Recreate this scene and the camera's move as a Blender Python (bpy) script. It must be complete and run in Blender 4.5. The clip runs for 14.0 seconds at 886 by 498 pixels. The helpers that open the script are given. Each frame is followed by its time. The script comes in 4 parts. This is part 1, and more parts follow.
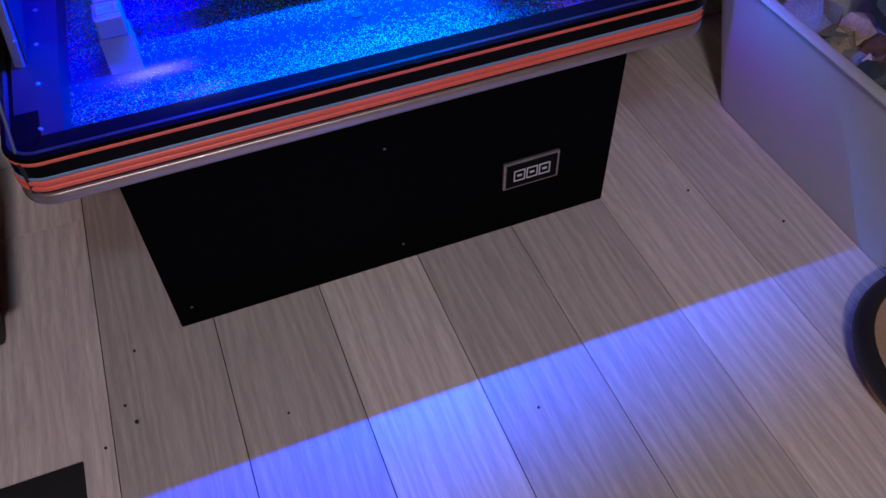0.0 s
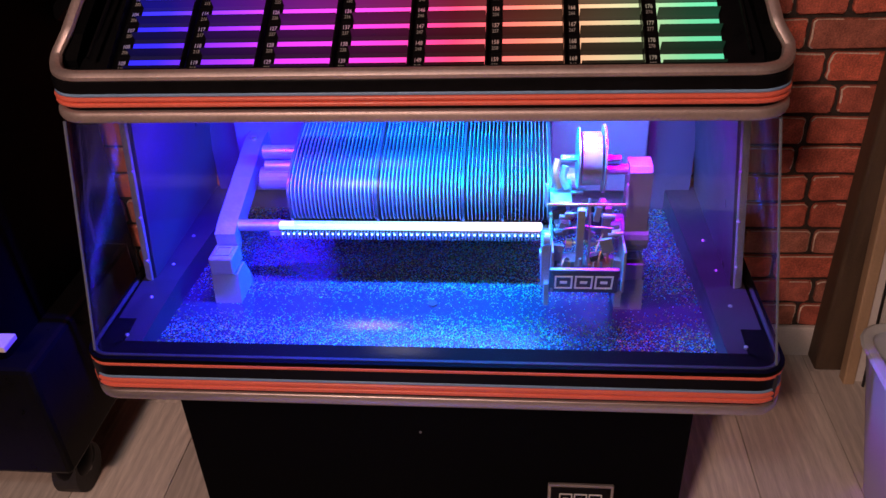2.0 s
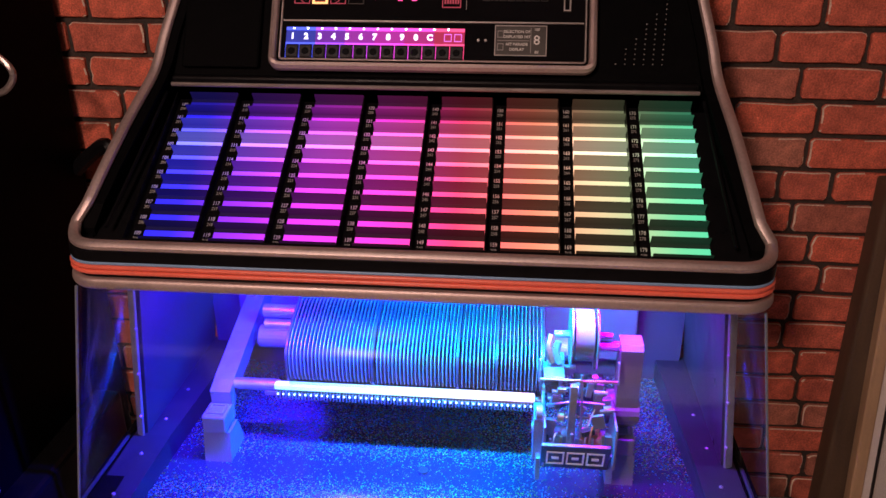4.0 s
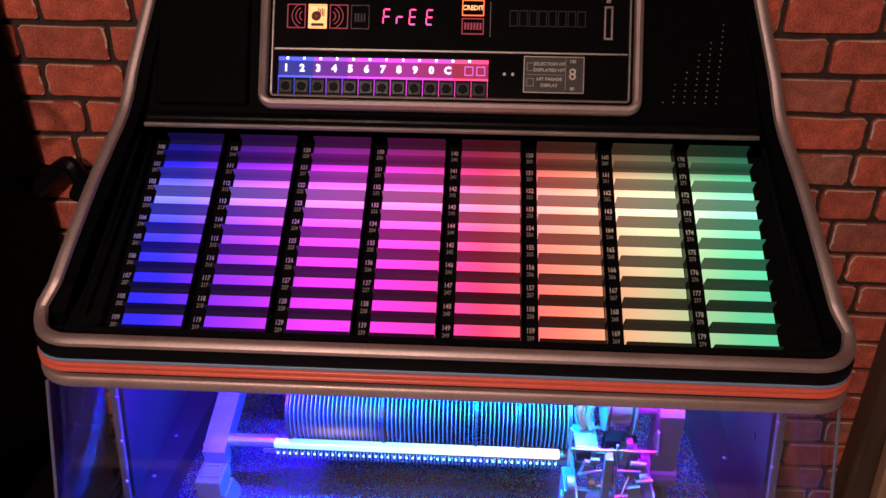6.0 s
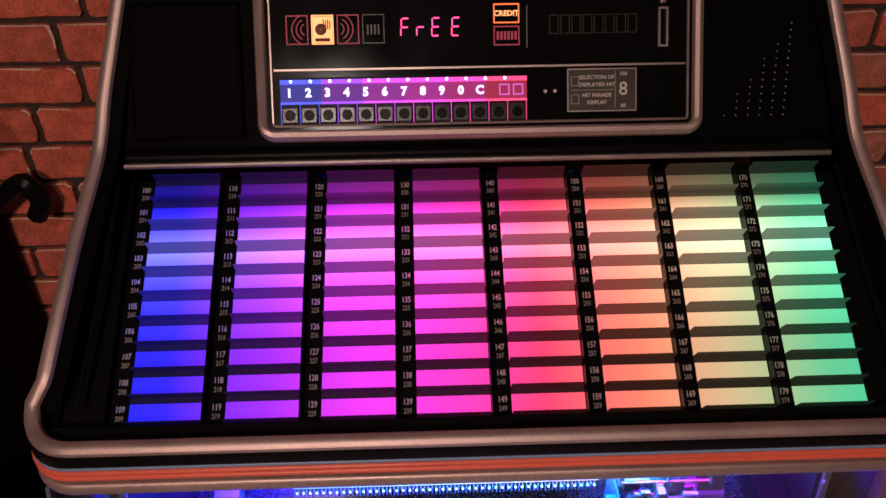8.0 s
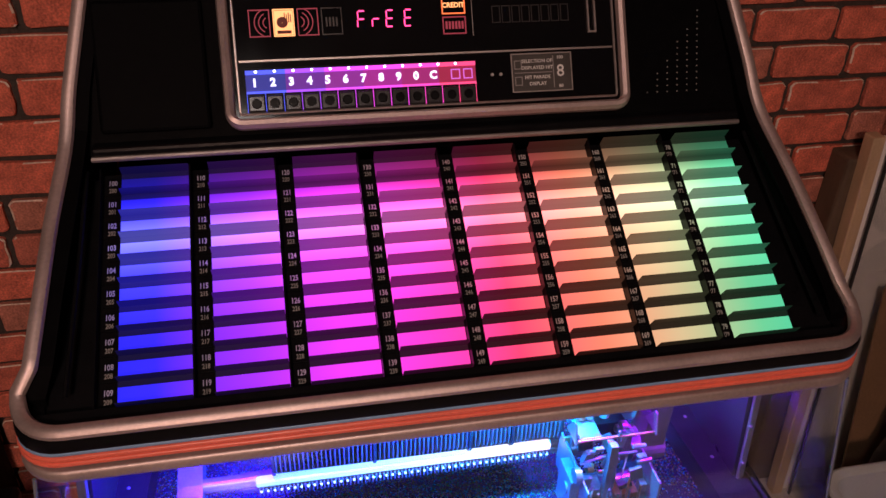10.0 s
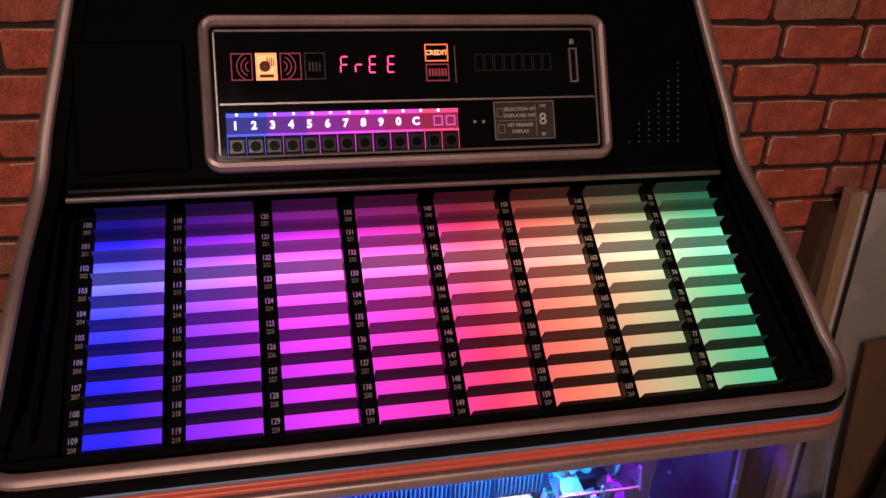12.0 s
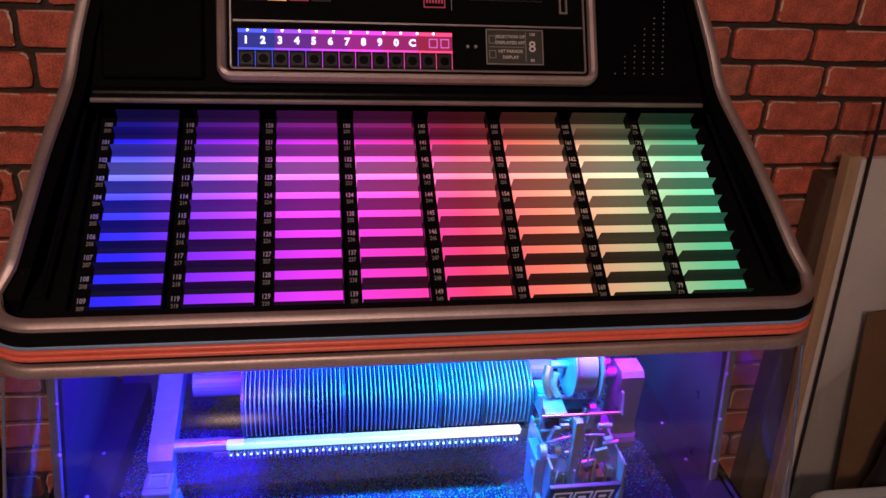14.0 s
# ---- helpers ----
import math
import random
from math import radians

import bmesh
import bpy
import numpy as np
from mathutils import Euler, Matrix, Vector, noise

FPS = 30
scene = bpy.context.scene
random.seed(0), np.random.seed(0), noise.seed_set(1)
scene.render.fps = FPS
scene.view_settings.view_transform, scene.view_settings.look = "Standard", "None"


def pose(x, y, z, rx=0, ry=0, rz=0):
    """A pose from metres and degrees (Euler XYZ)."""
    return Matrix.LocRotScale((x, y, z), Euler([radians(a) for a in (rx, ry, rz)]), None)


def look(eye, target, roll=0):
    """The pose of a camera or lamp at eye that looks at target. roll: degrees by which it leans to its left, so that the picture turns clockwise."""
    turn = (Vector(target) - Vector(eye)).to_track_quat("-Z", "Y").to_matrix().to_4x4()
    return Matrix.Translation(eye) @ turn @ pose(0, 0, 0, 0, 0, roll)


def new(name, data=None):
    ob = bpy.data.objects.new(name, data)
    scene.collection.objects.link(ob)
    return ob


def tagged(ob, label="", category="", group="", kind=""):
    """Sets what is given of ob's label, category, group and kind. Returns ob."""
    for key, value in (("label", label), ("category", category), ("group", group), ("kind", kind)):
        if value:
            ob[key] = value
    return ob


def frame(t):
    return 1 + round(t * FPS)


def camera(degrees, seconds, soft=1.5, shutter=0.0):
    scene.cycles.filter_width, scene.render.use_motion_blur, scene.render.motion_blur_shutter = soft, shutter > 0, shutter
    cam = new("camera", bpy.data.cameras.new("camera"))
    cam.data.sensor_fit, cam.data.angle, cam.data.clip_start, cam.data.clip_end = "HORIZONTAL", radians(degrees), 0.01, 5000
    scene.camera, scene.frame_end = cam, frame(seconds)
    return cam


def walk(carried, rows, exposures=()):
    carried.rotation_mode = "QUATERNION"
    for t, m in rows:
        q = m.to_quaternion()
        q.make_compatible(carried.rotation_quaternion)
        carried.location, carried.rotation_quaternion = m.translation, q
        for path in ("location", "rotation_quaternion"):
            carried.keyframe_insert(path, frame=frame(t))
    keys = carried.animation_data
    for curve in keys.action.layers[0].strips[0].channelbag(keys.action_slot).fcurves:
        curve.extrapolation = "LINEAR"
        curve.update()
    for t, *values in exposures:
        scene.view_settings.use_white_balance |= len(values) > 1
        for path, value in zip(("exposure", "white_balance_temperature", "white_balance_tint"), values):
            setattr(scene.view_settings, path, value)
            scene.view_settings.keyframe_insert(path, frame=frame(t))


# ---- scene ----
cam = camera(57.4, 14.0)
PATH = [
    (0, (-0.285, -1.001, 1.227), (0.165, 0.228, -0.285), -1.7),
    (0.2, (-0.195, -0.992, 1.259), (0.109, 0.355, -0.187), 0.6),
    (0.5, (-0.092, -0.997, 1.259), (0.082, 0.474, -0.086), 1.4),
    (0.8, (-0.005, -0.955, 1.275), (0.053, 0.562, -0.028), 0.0),
    (1, (0.022, -0.942, 1.29), (0.03, 0.604, 0.021), -2.2),
    (1.5, (0.111, -0.969, 1.316), (0.0, 0.642, 0.136), -2.5),
    (2, (0.145, -1.003, 1.334), (-0.036, 0.667, 0.248), -2.8),
    (2.5, (0.145, -1.013, 1.358), (-0.04, 0.702, 0.346), -2.3),
    (3, (0.146, -1.015, 1.377), (-0.033, 0.738, 0.432), -1.2),
    (3.5, (0.143, -1.012, 1.394), (-0.034, 0.779, 0.523), -0.5),
    (4, (0.138, -1.003, 1.407), (-0.029, 0.821, 0.605), -0.1),
    (4.2, (0.145, -1.003, 1.41), (-0.033, 0.839, 0.652), -0.4),
    (6.3, (0.038, -0.727, 1.56), (-0.026, 0.983, 0.525), -0.0),
    (6.5, (0.036, -0.695, 1.577), (-0.012, 0.998, 0.515), -0.3),
    (7, (0.037, -0.595, 1.597), (0.003, 1.045, 0.452), -0.6),
    (7.5, (0.014, -0.559, 1.608), (0.001, 1.038, 0.404), -0.2),
    (7.7, (-0.021, -0.56, 1.619), (-0.015, 1.036, 0.413), -0.3),
    (9.8, (-0.185, -0.664, 1.581), (0.155, 0.971, 0.481), 1.9),
    (10, (-0.187, -0.663, 1.577), (0.165, 0.972, 0.48), 1.9),
    (10.5, (-0.183, -0.658, 1.563), (0.18, 0.977, 0.471), 1.9),
    (11, (-0.185, -0.649, 1.546), (0.2, 0.986, 0.459), 2.4),
    (11.5, (-0.181, -0.652, 1.542), (0.213, 0.985, 0.462), 2.7),
    (12, (-0.183, -0.656, 1.561), (0.221, 1.039, 0.581), 3.2),
    (12.5, (-0.181, -0.657, 1.543), (0.218, 1.046, 0.574), 3.7),
    (13, (-0.181, -0.679, 1.518), (0.213, 1.028, 0.555), 4.0),
    (13.5, (-0.176, -0.729, 1.485), (0.22, 1.007, 0.574), 4.3),
    (14, (-0.134, -0.807, 1.448), (0.173, 0.952, 0.548), 3.4),
]
walk(cam, [(t, look(eye, target, roll)) for t, eye, target, roll in PATH],
     [(0, 0.2, 4550, -1), (0.5, 0.55, 4850, 3), (1.0, 0.55, 5700, 7), (1.6, 0.5, 6500, 10), (3.0, 0.35, 6500, 10), (4.0, 0.5, 6500, 10), (6.3, 0.2, 6500, 10), (7.0, 0.05, 6500, 10), (10.0, 0.15, 6500, 10), (11.0, -0.05, 6500, 10), (14, -0.05, 6500, 10)])

# ---- light ----
world = bpy.data.worlds.new("world")
scene.world = world
world.use_nodes = True
world.node_tree.nodes["Background"].inputs[0].default_value = (0.25, 0.28, 0.35, 1)
world.node_tree.nodes["Background"].inputs[1].default_value = 0.006


import colorsys


def hue(h, s=1.0, v=1.0):
    return colorsys.hsv_to_rgb(h % 1.0, s, v)


def area(name, m, w, h, power, color, spread=180):
    d = bpy.data.lights.new(name, "AREA")
    d.shape, d.size, d.size_y, d.energy, d.color, d.spread = "RECTANGLE", w, h, power, color, radians(spread)
    ob = new(name, d)
    ob.matrix_world = m
    return ob


ROOM_POWER, CASE_POWER = 32.0, 8.0
area("ceiling_lamp_light", look((-0.6, -2.2, 2.32), (-0.1, 0.4, 0.6)), 0.22, 0.22, ROOM_POWER, (1.0, 0.60, 0.47))
area("second_lamp_light", look((-0.36, -1.42, 2.36), (0.05, -0.25, 0.0)), 0.20, 0.20, 4.5, (1.0, 0.86, 0.80))
# coloured diodes under the upper belt, shining into the record case
CASE_HUES = (0.675, 0.66, 0.65, 0.63, 0.60, 0.72)
for i, h in enumerate(CASE_HUES):
    x = -0.30 + i * 0.12
    area("case_strip_light", look((x, 0.140, 0.890), (x, 0.33, 0.50)), 0.115, 0.012, CASE_POWER * (1.5, 1.1, 1.0, 0.9, 0.6, 0.6)[i], hue(h, 1.0), 134)

# ---- materials ----
MATS = {}


def mat(name, color, rough=0.5, metal=0.0, vary=0.15, scale=30.0, bump=0.0, spec=0.5, stretch=(1, 1, 1), fine=220.0, coat=0.0):
    """Base colour broken by large and fine noise, with relief; cached by name."""
    if name in MATS:
        return MATS[name]
    m = bpy.data.materials.new(name)
    m.use_nodes = True
    nt = m.node_tree
    b = nt.nodes["Principled BSDF"]
    co = nt.nodes.new("ShaderNodeTexCoord")
    mp = nt.nodes.new("ShaderNodeMapping")
    mp.inputs["Scale"].default_value = stretch
    nt.links.new(co.outputs["Object"], mp.inputs[0])
    n1 = nt.nodes.new("ShaderNodeTexNoise")
    n1.inputs["Scale"].default_value, n1.inputs["Detail"].default_value = scale, 5
    n2 = nt.nodes.new("ShaderNodeTexNoise")
    n2.inputs["Scale"].default_value, n2.inputs["Detail"].default_value = fine, 3
    add = nt.nodes.new("ShaderNodeMath")
    add.operation = "ADD"
    for n in (n1, n2):
        nt.links.new(mp.outputs[0], n.inputs["Vector"])
    nt.links.new(n1.outputs["Fac"], add.inputs[0])
    nt.links.new(n2.outputs["Fac"], add.inputs[1])
    ramp = nt.nodes.new("ShaderNodeMapRange")
    ramp.inputs["From Min"].default_value, ramp.inputs["From Max"].default_value = 0.6, 1.4
    ramp.inputs["To Min"].default_value, ramp.inputs["To Max"].default_value = 1 - vary, 1 + vary
    nt.links.new(add.outputs[0], ramp.inputs["Value"])
    mul = nt.nodes.new("ShaderNodeVectorMath")
    mul.operation = "SCALE"
    mul.inputs[0].default_value = color
    nt.links.new(ramp.outputs[0], mul.inputs["Scale"])
    nt.links.new(mul.outputs[0], b.inputs["Base Color"])
    rr = nt.nodes.new("ShaderNodeMapRange")
    rr.inputs["To Min"].default_value, rr.inputs["To Max"].default_value = max(0.02, rough - 0.12), min(1, rough + 0.12)
    nt.links.new(n1.outputs["Fac"], rr.inputs["Value"])
    nt.links.new(rr.outputs[0], b.inputs["Roughness"])
    b.inputs["Metallic"].default_value = metal
    b.inputs["Specular IOR Level"].default_value = spec
    b.inputs["Coat Weight"].default_value = coat
    if bump:
        bp = nt.nodes.new("ShaderNodeBump")
        bp.inputs["Strength"].default_value, bp.inputs["Distance"].default_value = bump, 0.002
        nt.links.new(add.outputs[0], bp.inputs["Height"])
        nt.links.new(bp.outputs[0], b.inputs["Normal"])
    MATS[name] = m
    return m


def glow(name, color, strength):
    if name in MATS:
        return MATS[name]
    m = bpy.data.materials.new(name)
    m.use_nodes = True
    b = m.node_tree.nodes["Principled BSDF"]
    b.inputs["Base Color"].default_value = (*[c * 0.4 for c in color], 1)
    b.inputs["Emission Color"].default_value = (*color, 1)
    b.inputs["Emission Strength"].default_value = strength
    MATS[name] = m
    return m


def glass_mat(name, tint=(1, 1, 1), rough=0.02, weight=0.9):
    """Thin clear sheet: mostly see-through, with a Fresnel gloss."""
    m = bpy.data.materials.new(name)
    m.use_nodes = True
    nt = m.node_tree
    nt.nodes.remove(nt.nodes["Principled BSDF"])
    tr = nt.nodes.new("ShaderNodeBsdfTransparent")
    tr.inputs[0].default_value = (*tint, 1)
    gl = nt.nodes.new("ShaderNodeBsdfGlossy")
    gl.inputs["Roughness"].default_value = rough
    fr = nt.nodes.new("ShaderNodeFresnel")
    fr.inputs[0].default_value = 1.35
    mx = nt.nodes.new("ShaderNodeMixShader")
    sc = nt.nodes.new("ShaderNodeMath")
    sc.operation = "MULTIPLY"
    sc.inputs[1].default_value = weight
    nt.links.new(fr.outputs[0], sc.inputs[0])
    nt.links.new(sc.outputs[0], mx.inputs[0])
    nt.links.new(tr.outputs[0], mx.inputs[1])
    nt.links.new(gl.outputs[0], mx.inputs[2])
    nt.links.new(mx.outputs[0], nt.nodes["Material Output"].inputs[0])
    return m


def plank_mat():
    m = mat("grey_oak_laminate", (0.70, 0.63, 0.575), 0.42, 0, 0.22, 8.0, 0.2, stretch=(14, 0.7, 9), fine=45)
    nt = m.node_tree
    b = nt.nodes["Principled BSDF"]
    info = nt.nodes.new("ShaderNodeObjectInfo")
    rng = nt.nodes.new("ShaderNodeMapRange")
    rng.inputs["To Min"].default_value, rng.inputs["To Max"].default_value = 0.8, 1.15
    nt.links.new(info.outputs["Random"], rng.inputs["Value"])
    co = nt.nodes.new("ShaderNodeTexCoord")
    off = nt.nodes.new("ShaderNodeVectorMath")
    off.operation = "MULTIPLY_ADD"
    off.inputs[1].default_value = (9.0, 0.9, 1)
    comb = nt.nodes.new("ShaderNodeCombineXYZ")
    big = nt.nodes.new("ShaderNodeMath")
    big.operation = "MULTIPLY"
    big.inputs[1].default_value = 40
    nt.links.new(info.outputs["Random"], big.inputs[0])
    for k in (0, 1, 2):
        nt.links.new(big.outputs[0], comb.inputs[k])
    nt.links.new(co.outputs["Object"], off.inputs[0])
    nt.links.new(comb.outputs[0], off.inputs[2])
    wv = nt.nodes.new("ShaderNodeTexWave")
    wv.wave_type, wv.bands_direction = "BANDS", "X"
    wv.inputs["Scale"].default_value, wv.inputs["Distortion"].default_value, wv.inputs["Detail"].default_value = 1.5, 14.0, 3.0
    wv.inputs["Detail Scale"].default_value = 1.4
    nt.links.new(off.outputs[0], wv.inputs["Vector"])
    wr = nt.nodes.new("ShaderNodeMapRange")
    wr.inputs["To Min"].default_value, wr.inputs["To Max"].default_value = 0.90, 1.06
    nt.links.new(wv.outputs["Fac"], wr.inputs["Value"])
    old = b.inputs["Base Color"].links[0].from_socket
    prod = nt.nodes.new("ShaderNodeMath")
    prod.operation = "MULTIPLY"
    nt.links.new(rng.outputs[0], prod.inputs[0])
    nt.links.new(wr.outputs[0], prod.inputs[1])
    sc = nt.nodes.new("ShaderNodeVectorMath")
    sc.operation = "SCALE"
    nt.links.new(old, sc.inputs[0])
    nt.links.new(prod.outputs[0], sc.inputs["Scale"])
    nt.links.new(sc.outputs[0], b.inputs["Base Color"])
    return m


def brick_mat():
    m = mat("red_brick_face", (0.57, 0.155, 0.10), 0.85, 0, 0.62, 38, 1.0, fine=300)
    nt = m.node_tree
    b = nt.nodes["Principled BSDF"]
    info = nt.nodes.new("ShaderNodeObjectInfo")
    ramp = nt.nodes.new("ShaderNodeValToRGB")
    ramp.color_ramp.elements[0].color = (0.72, 0.82, 0.86, 1)
    ramp.color_ramp.elements[1].color = (1.2, 1.0, 0.92, 1)
    ramp.color_ramp.elements.new(0.10).color = (0.85, 1.3, 1.4, 1)
    ramp.color_ramp.elements.new(0.17).color = (0.85, 0.8, 0.82, 1)
    nt.links.new(info.outputs["Random"], ramp.inputs[0])
    old = b.inputs["Base Color"].links[0].from_socket
    mul = nt.nodes.new("ShaderNodeVectorMath")
    mul.operation = "MULTIPLY"
    nt.links.new(old, mul.inputs[0])
    nt.links.new(ramp.outputs[0], mul.inputs[1])
    nt.links.new(mul.outputs[0], b.inputs["Base Color"])
    return m


def foil_mat():
    """Dark holographic glitter film: tiny facets, each with its own tilt and hue."""
    m = bpy.data.materials.new("holographic_glitter_film")
    m.use_nodes = True
    nt = m.node_tree
    b = nt.nodes["Principled BSDF"]
    co = nt.nodes.new("ShaderNodeTexCoord")
    vo = nt.nodes.new("ShaderNodeTexVoronoi")
    vo.inputs["Scale"].default_value = 560
    nt.links.new(co.outputs["Object"], vo.inputs["Vector"])
    hsv = nt.nodes.new("ShaderNodeHueSaturation")
    hsv.inputs["Saturation"].default_value, hsv.inputs["Value"].default_value = 1.9, 1.5
    nt.links.new(vo.outputs["Color"], hsv.inputs["Color"])
    gt = nt.nodes.new("ShaderNodeMath")
    gt.operation = "GREATER_THAN"
    gt.inputs[1].default_value = 0.60
    sep = nt.nodes.new("ShaderNodeSeparateColor")
    nt.links.new(vo.outputs["Color"], sep.inputs[0])
    nt.links.new(sep.outputs[1], gt.inputs[0])
    # fewer facets across the middle: a plain band of reflection painted into the film
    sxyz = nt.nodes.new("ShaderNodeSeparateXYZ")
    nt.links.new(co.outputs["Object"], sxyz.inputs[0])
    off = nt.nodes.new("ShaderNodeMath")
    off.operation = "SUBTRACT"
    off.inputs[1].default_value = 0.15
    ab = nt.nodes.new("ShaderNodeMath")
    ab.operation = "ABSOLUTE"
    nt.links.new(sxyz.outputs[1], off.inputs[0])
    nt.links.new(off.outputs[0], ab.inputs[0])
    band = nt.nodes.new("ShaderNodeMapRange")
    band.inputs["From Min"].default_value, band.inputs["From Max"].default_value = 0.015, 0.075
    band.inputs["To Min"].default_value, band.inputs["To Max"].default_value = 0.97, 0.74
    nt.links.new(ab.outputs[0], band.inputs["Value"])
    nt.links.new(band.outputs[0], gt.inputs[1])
    mix = nt.nodes.new("ShaderNodeMix")
    mix.data_type = "RGBA"
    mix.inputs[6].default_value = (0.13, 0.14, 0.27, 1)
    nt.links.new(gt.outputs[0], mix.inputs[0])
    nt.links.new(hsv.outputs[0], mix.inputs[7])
    nt.links.new(mix.outputs[2], b.inputs["Base Color"])
    b.inputs["Metallic"].default_value = 0.85
    rgh = nt.nodes.new("ShaderNodeMapRange")
    rgh.inputs["To Min"].default_value, rgh.inputs["To Max"].default_value = 0.24, 0.42
    nt.links.new(gt.outputs[0], rgh.inputs["Value"])
    nt.links.new(rgh.outputs[0], b.inputs["Roughness"])
    sub = nt.nodes.new("ShaderNodeVectorMath")
    sub.operation = "SUBTRACT"
    sub.inputs[1].default_value = (0.5, 0.5, 0.5)
    nt.links.new(vo.outputs["Color"], sub.inputs[0])
    scl = nt.nodes.new("ShaderNodeVectorMath")
    scl.operation = "SCALE"
    tilt = nt.nodes.new("ShaderNodeMath")
    tilt.operation = "MULTIPLY"
    tilt.inputs[1].default_value = 1.1
    nt.links.new(gt.outputs[0], tilt.inputs[0])
    nt.links.new(tilt.outputs[0], scl.inputs["Scale"])
    nt.links.new(sub.outputs[0], scl.inputs[0])
    geo = nt.nodes.new("ShaderNodeNewGeometry")
    ad = nt.nodes.new("ShaderNodeVectorMath")
    nt.links.new(geo.outputs["Normal"], ad.inputs[0])
    nt.links.new(scl.outputs[0], ad.inputs[1])
    nm = nt.nodes.new("ShaderNodeVectorMath")
    nm.operation = "NORMALIZE"
    nt.links.new(ad.outputs[0], nm.inputs[0])
    nt.links.new(nm.outputs[0], b.inputs["Normal"])
    return m


def backlit(name, base, gain, far=0.0):
    """Translucent plastic; a diode strip's light from behind, near the rack's top, is painted into its emission: hue
    runs along x, strength falls down the slope.
    """
    m = bpy.data.materials.new(name)
    m.use_nodes = True
    nt = m.node_tree
    b = nt.nodes["Principled BSDF"]
    b.inputs["Base Color"].default_value = (base, base, base, 1)
    b.inputs["Roughness"].default_value = 0.5
    b.inputs["Specular IOR Level"].default_value = 0.12
    geo = nt.nodes.new("ShaderNodeNewGeometry")
    sep = nt.nodes.new("ShaderNodeSeparateXYZ")
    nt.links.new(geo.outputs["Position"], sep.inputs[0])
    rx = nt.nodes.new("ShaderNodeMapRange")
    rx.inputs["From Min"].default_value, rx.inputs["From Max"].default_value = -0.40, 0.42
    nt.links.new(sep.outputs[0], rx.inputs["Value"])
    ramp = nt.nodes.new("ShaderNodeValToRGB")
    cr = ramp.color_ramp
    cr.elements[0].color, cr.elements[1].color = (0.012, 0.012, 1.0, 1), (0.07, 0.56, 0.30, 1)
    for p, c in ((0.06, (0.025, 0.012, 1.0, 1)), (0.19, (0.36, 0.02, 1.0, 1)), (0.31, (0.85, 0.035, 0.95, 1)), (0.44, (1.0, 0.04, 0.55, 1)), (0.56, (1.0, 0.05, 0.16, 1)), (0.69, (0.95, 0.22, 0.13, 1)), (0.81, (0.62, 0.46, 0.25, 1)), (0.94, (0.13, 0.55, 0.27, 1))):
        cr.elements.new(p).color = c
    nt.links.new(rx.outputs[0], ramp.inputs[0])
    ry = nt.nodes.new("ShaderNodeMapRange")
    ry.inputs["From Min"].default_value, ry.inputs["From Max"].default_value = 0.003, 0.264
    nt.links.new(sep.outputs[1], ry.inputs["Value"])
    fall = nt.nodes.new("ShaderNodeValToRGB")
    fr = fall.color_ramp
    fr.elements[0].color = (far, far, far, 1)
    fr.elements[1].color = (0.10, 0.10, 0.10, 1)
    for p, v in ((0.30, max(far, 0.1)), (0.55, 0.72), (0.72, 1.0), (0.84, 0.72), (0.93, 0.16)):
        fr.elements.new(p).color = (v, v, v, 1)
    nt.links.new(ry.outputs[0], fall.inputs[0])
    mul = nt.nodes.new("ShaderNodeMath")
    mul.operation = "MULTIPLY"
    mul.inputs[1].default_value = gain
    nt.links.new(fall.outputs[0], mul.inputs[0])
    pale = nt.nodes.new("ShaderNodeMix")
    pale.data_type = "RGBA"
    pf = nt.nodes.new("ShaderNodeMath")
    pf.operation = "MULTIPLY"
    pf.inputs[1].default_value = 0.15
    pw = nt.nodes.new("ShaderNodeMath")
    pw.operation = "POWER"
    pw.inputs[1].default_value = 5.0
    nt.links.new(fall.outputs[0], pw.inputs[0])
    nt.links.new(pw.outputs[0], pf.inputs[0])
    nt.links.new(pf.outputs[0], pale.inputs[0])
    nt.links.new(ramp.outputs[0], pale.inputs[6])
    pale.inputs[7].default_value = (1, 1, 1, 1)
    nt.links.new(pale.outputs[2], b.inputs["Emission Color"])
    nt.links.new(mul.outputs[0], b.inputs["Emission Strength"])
    return m


def rod_mat():
    """Diode rod: white core that turns from cyan to pink along its length."""
    m = bpy.data.materials.new("lit_diode_rod")
    m.use_nodes = True
    nt = m.node_tree
    b = nt.nodes["Principled BSDF"]
    co = nt.nodes.new("ShaderNodeTexCoord")
    sep = nt.nodes.new("ShaderNodeSeparateXYZ")
    rg = nt.nodes.new("ShaderNodeMapRange")
    rg.inputs["From Min"].default_value, rg.inputs["From Max"].default_value = -0.28, 0.19
    ramp = nt.nodes.new("ShaderNodeValToRGB")
    ramp.color_ramp.elements[0].color = (0.06, 0.50, 1.0, 1)
    ramp.color_ramp.elements[1].color = (1.0, 0.50, 0.62, 1)
    ramp.color_ramp.elements.new(0.55).color = (0.55, 0.92, 1.0, 1)
    nt.links.new(co.outputs["Object"], sep.inputs[0])
    nt.links.new(sep.outputs[0], rg.inputs["Value"])
    nt.links.new(rg.outputs[0], ramp.inputs[0])
    nt.links.new(ramp.outputs[0], b.inputs["Emission Color"])
    b.inputs["Emission Strength"].default_value = 1.3
    return m


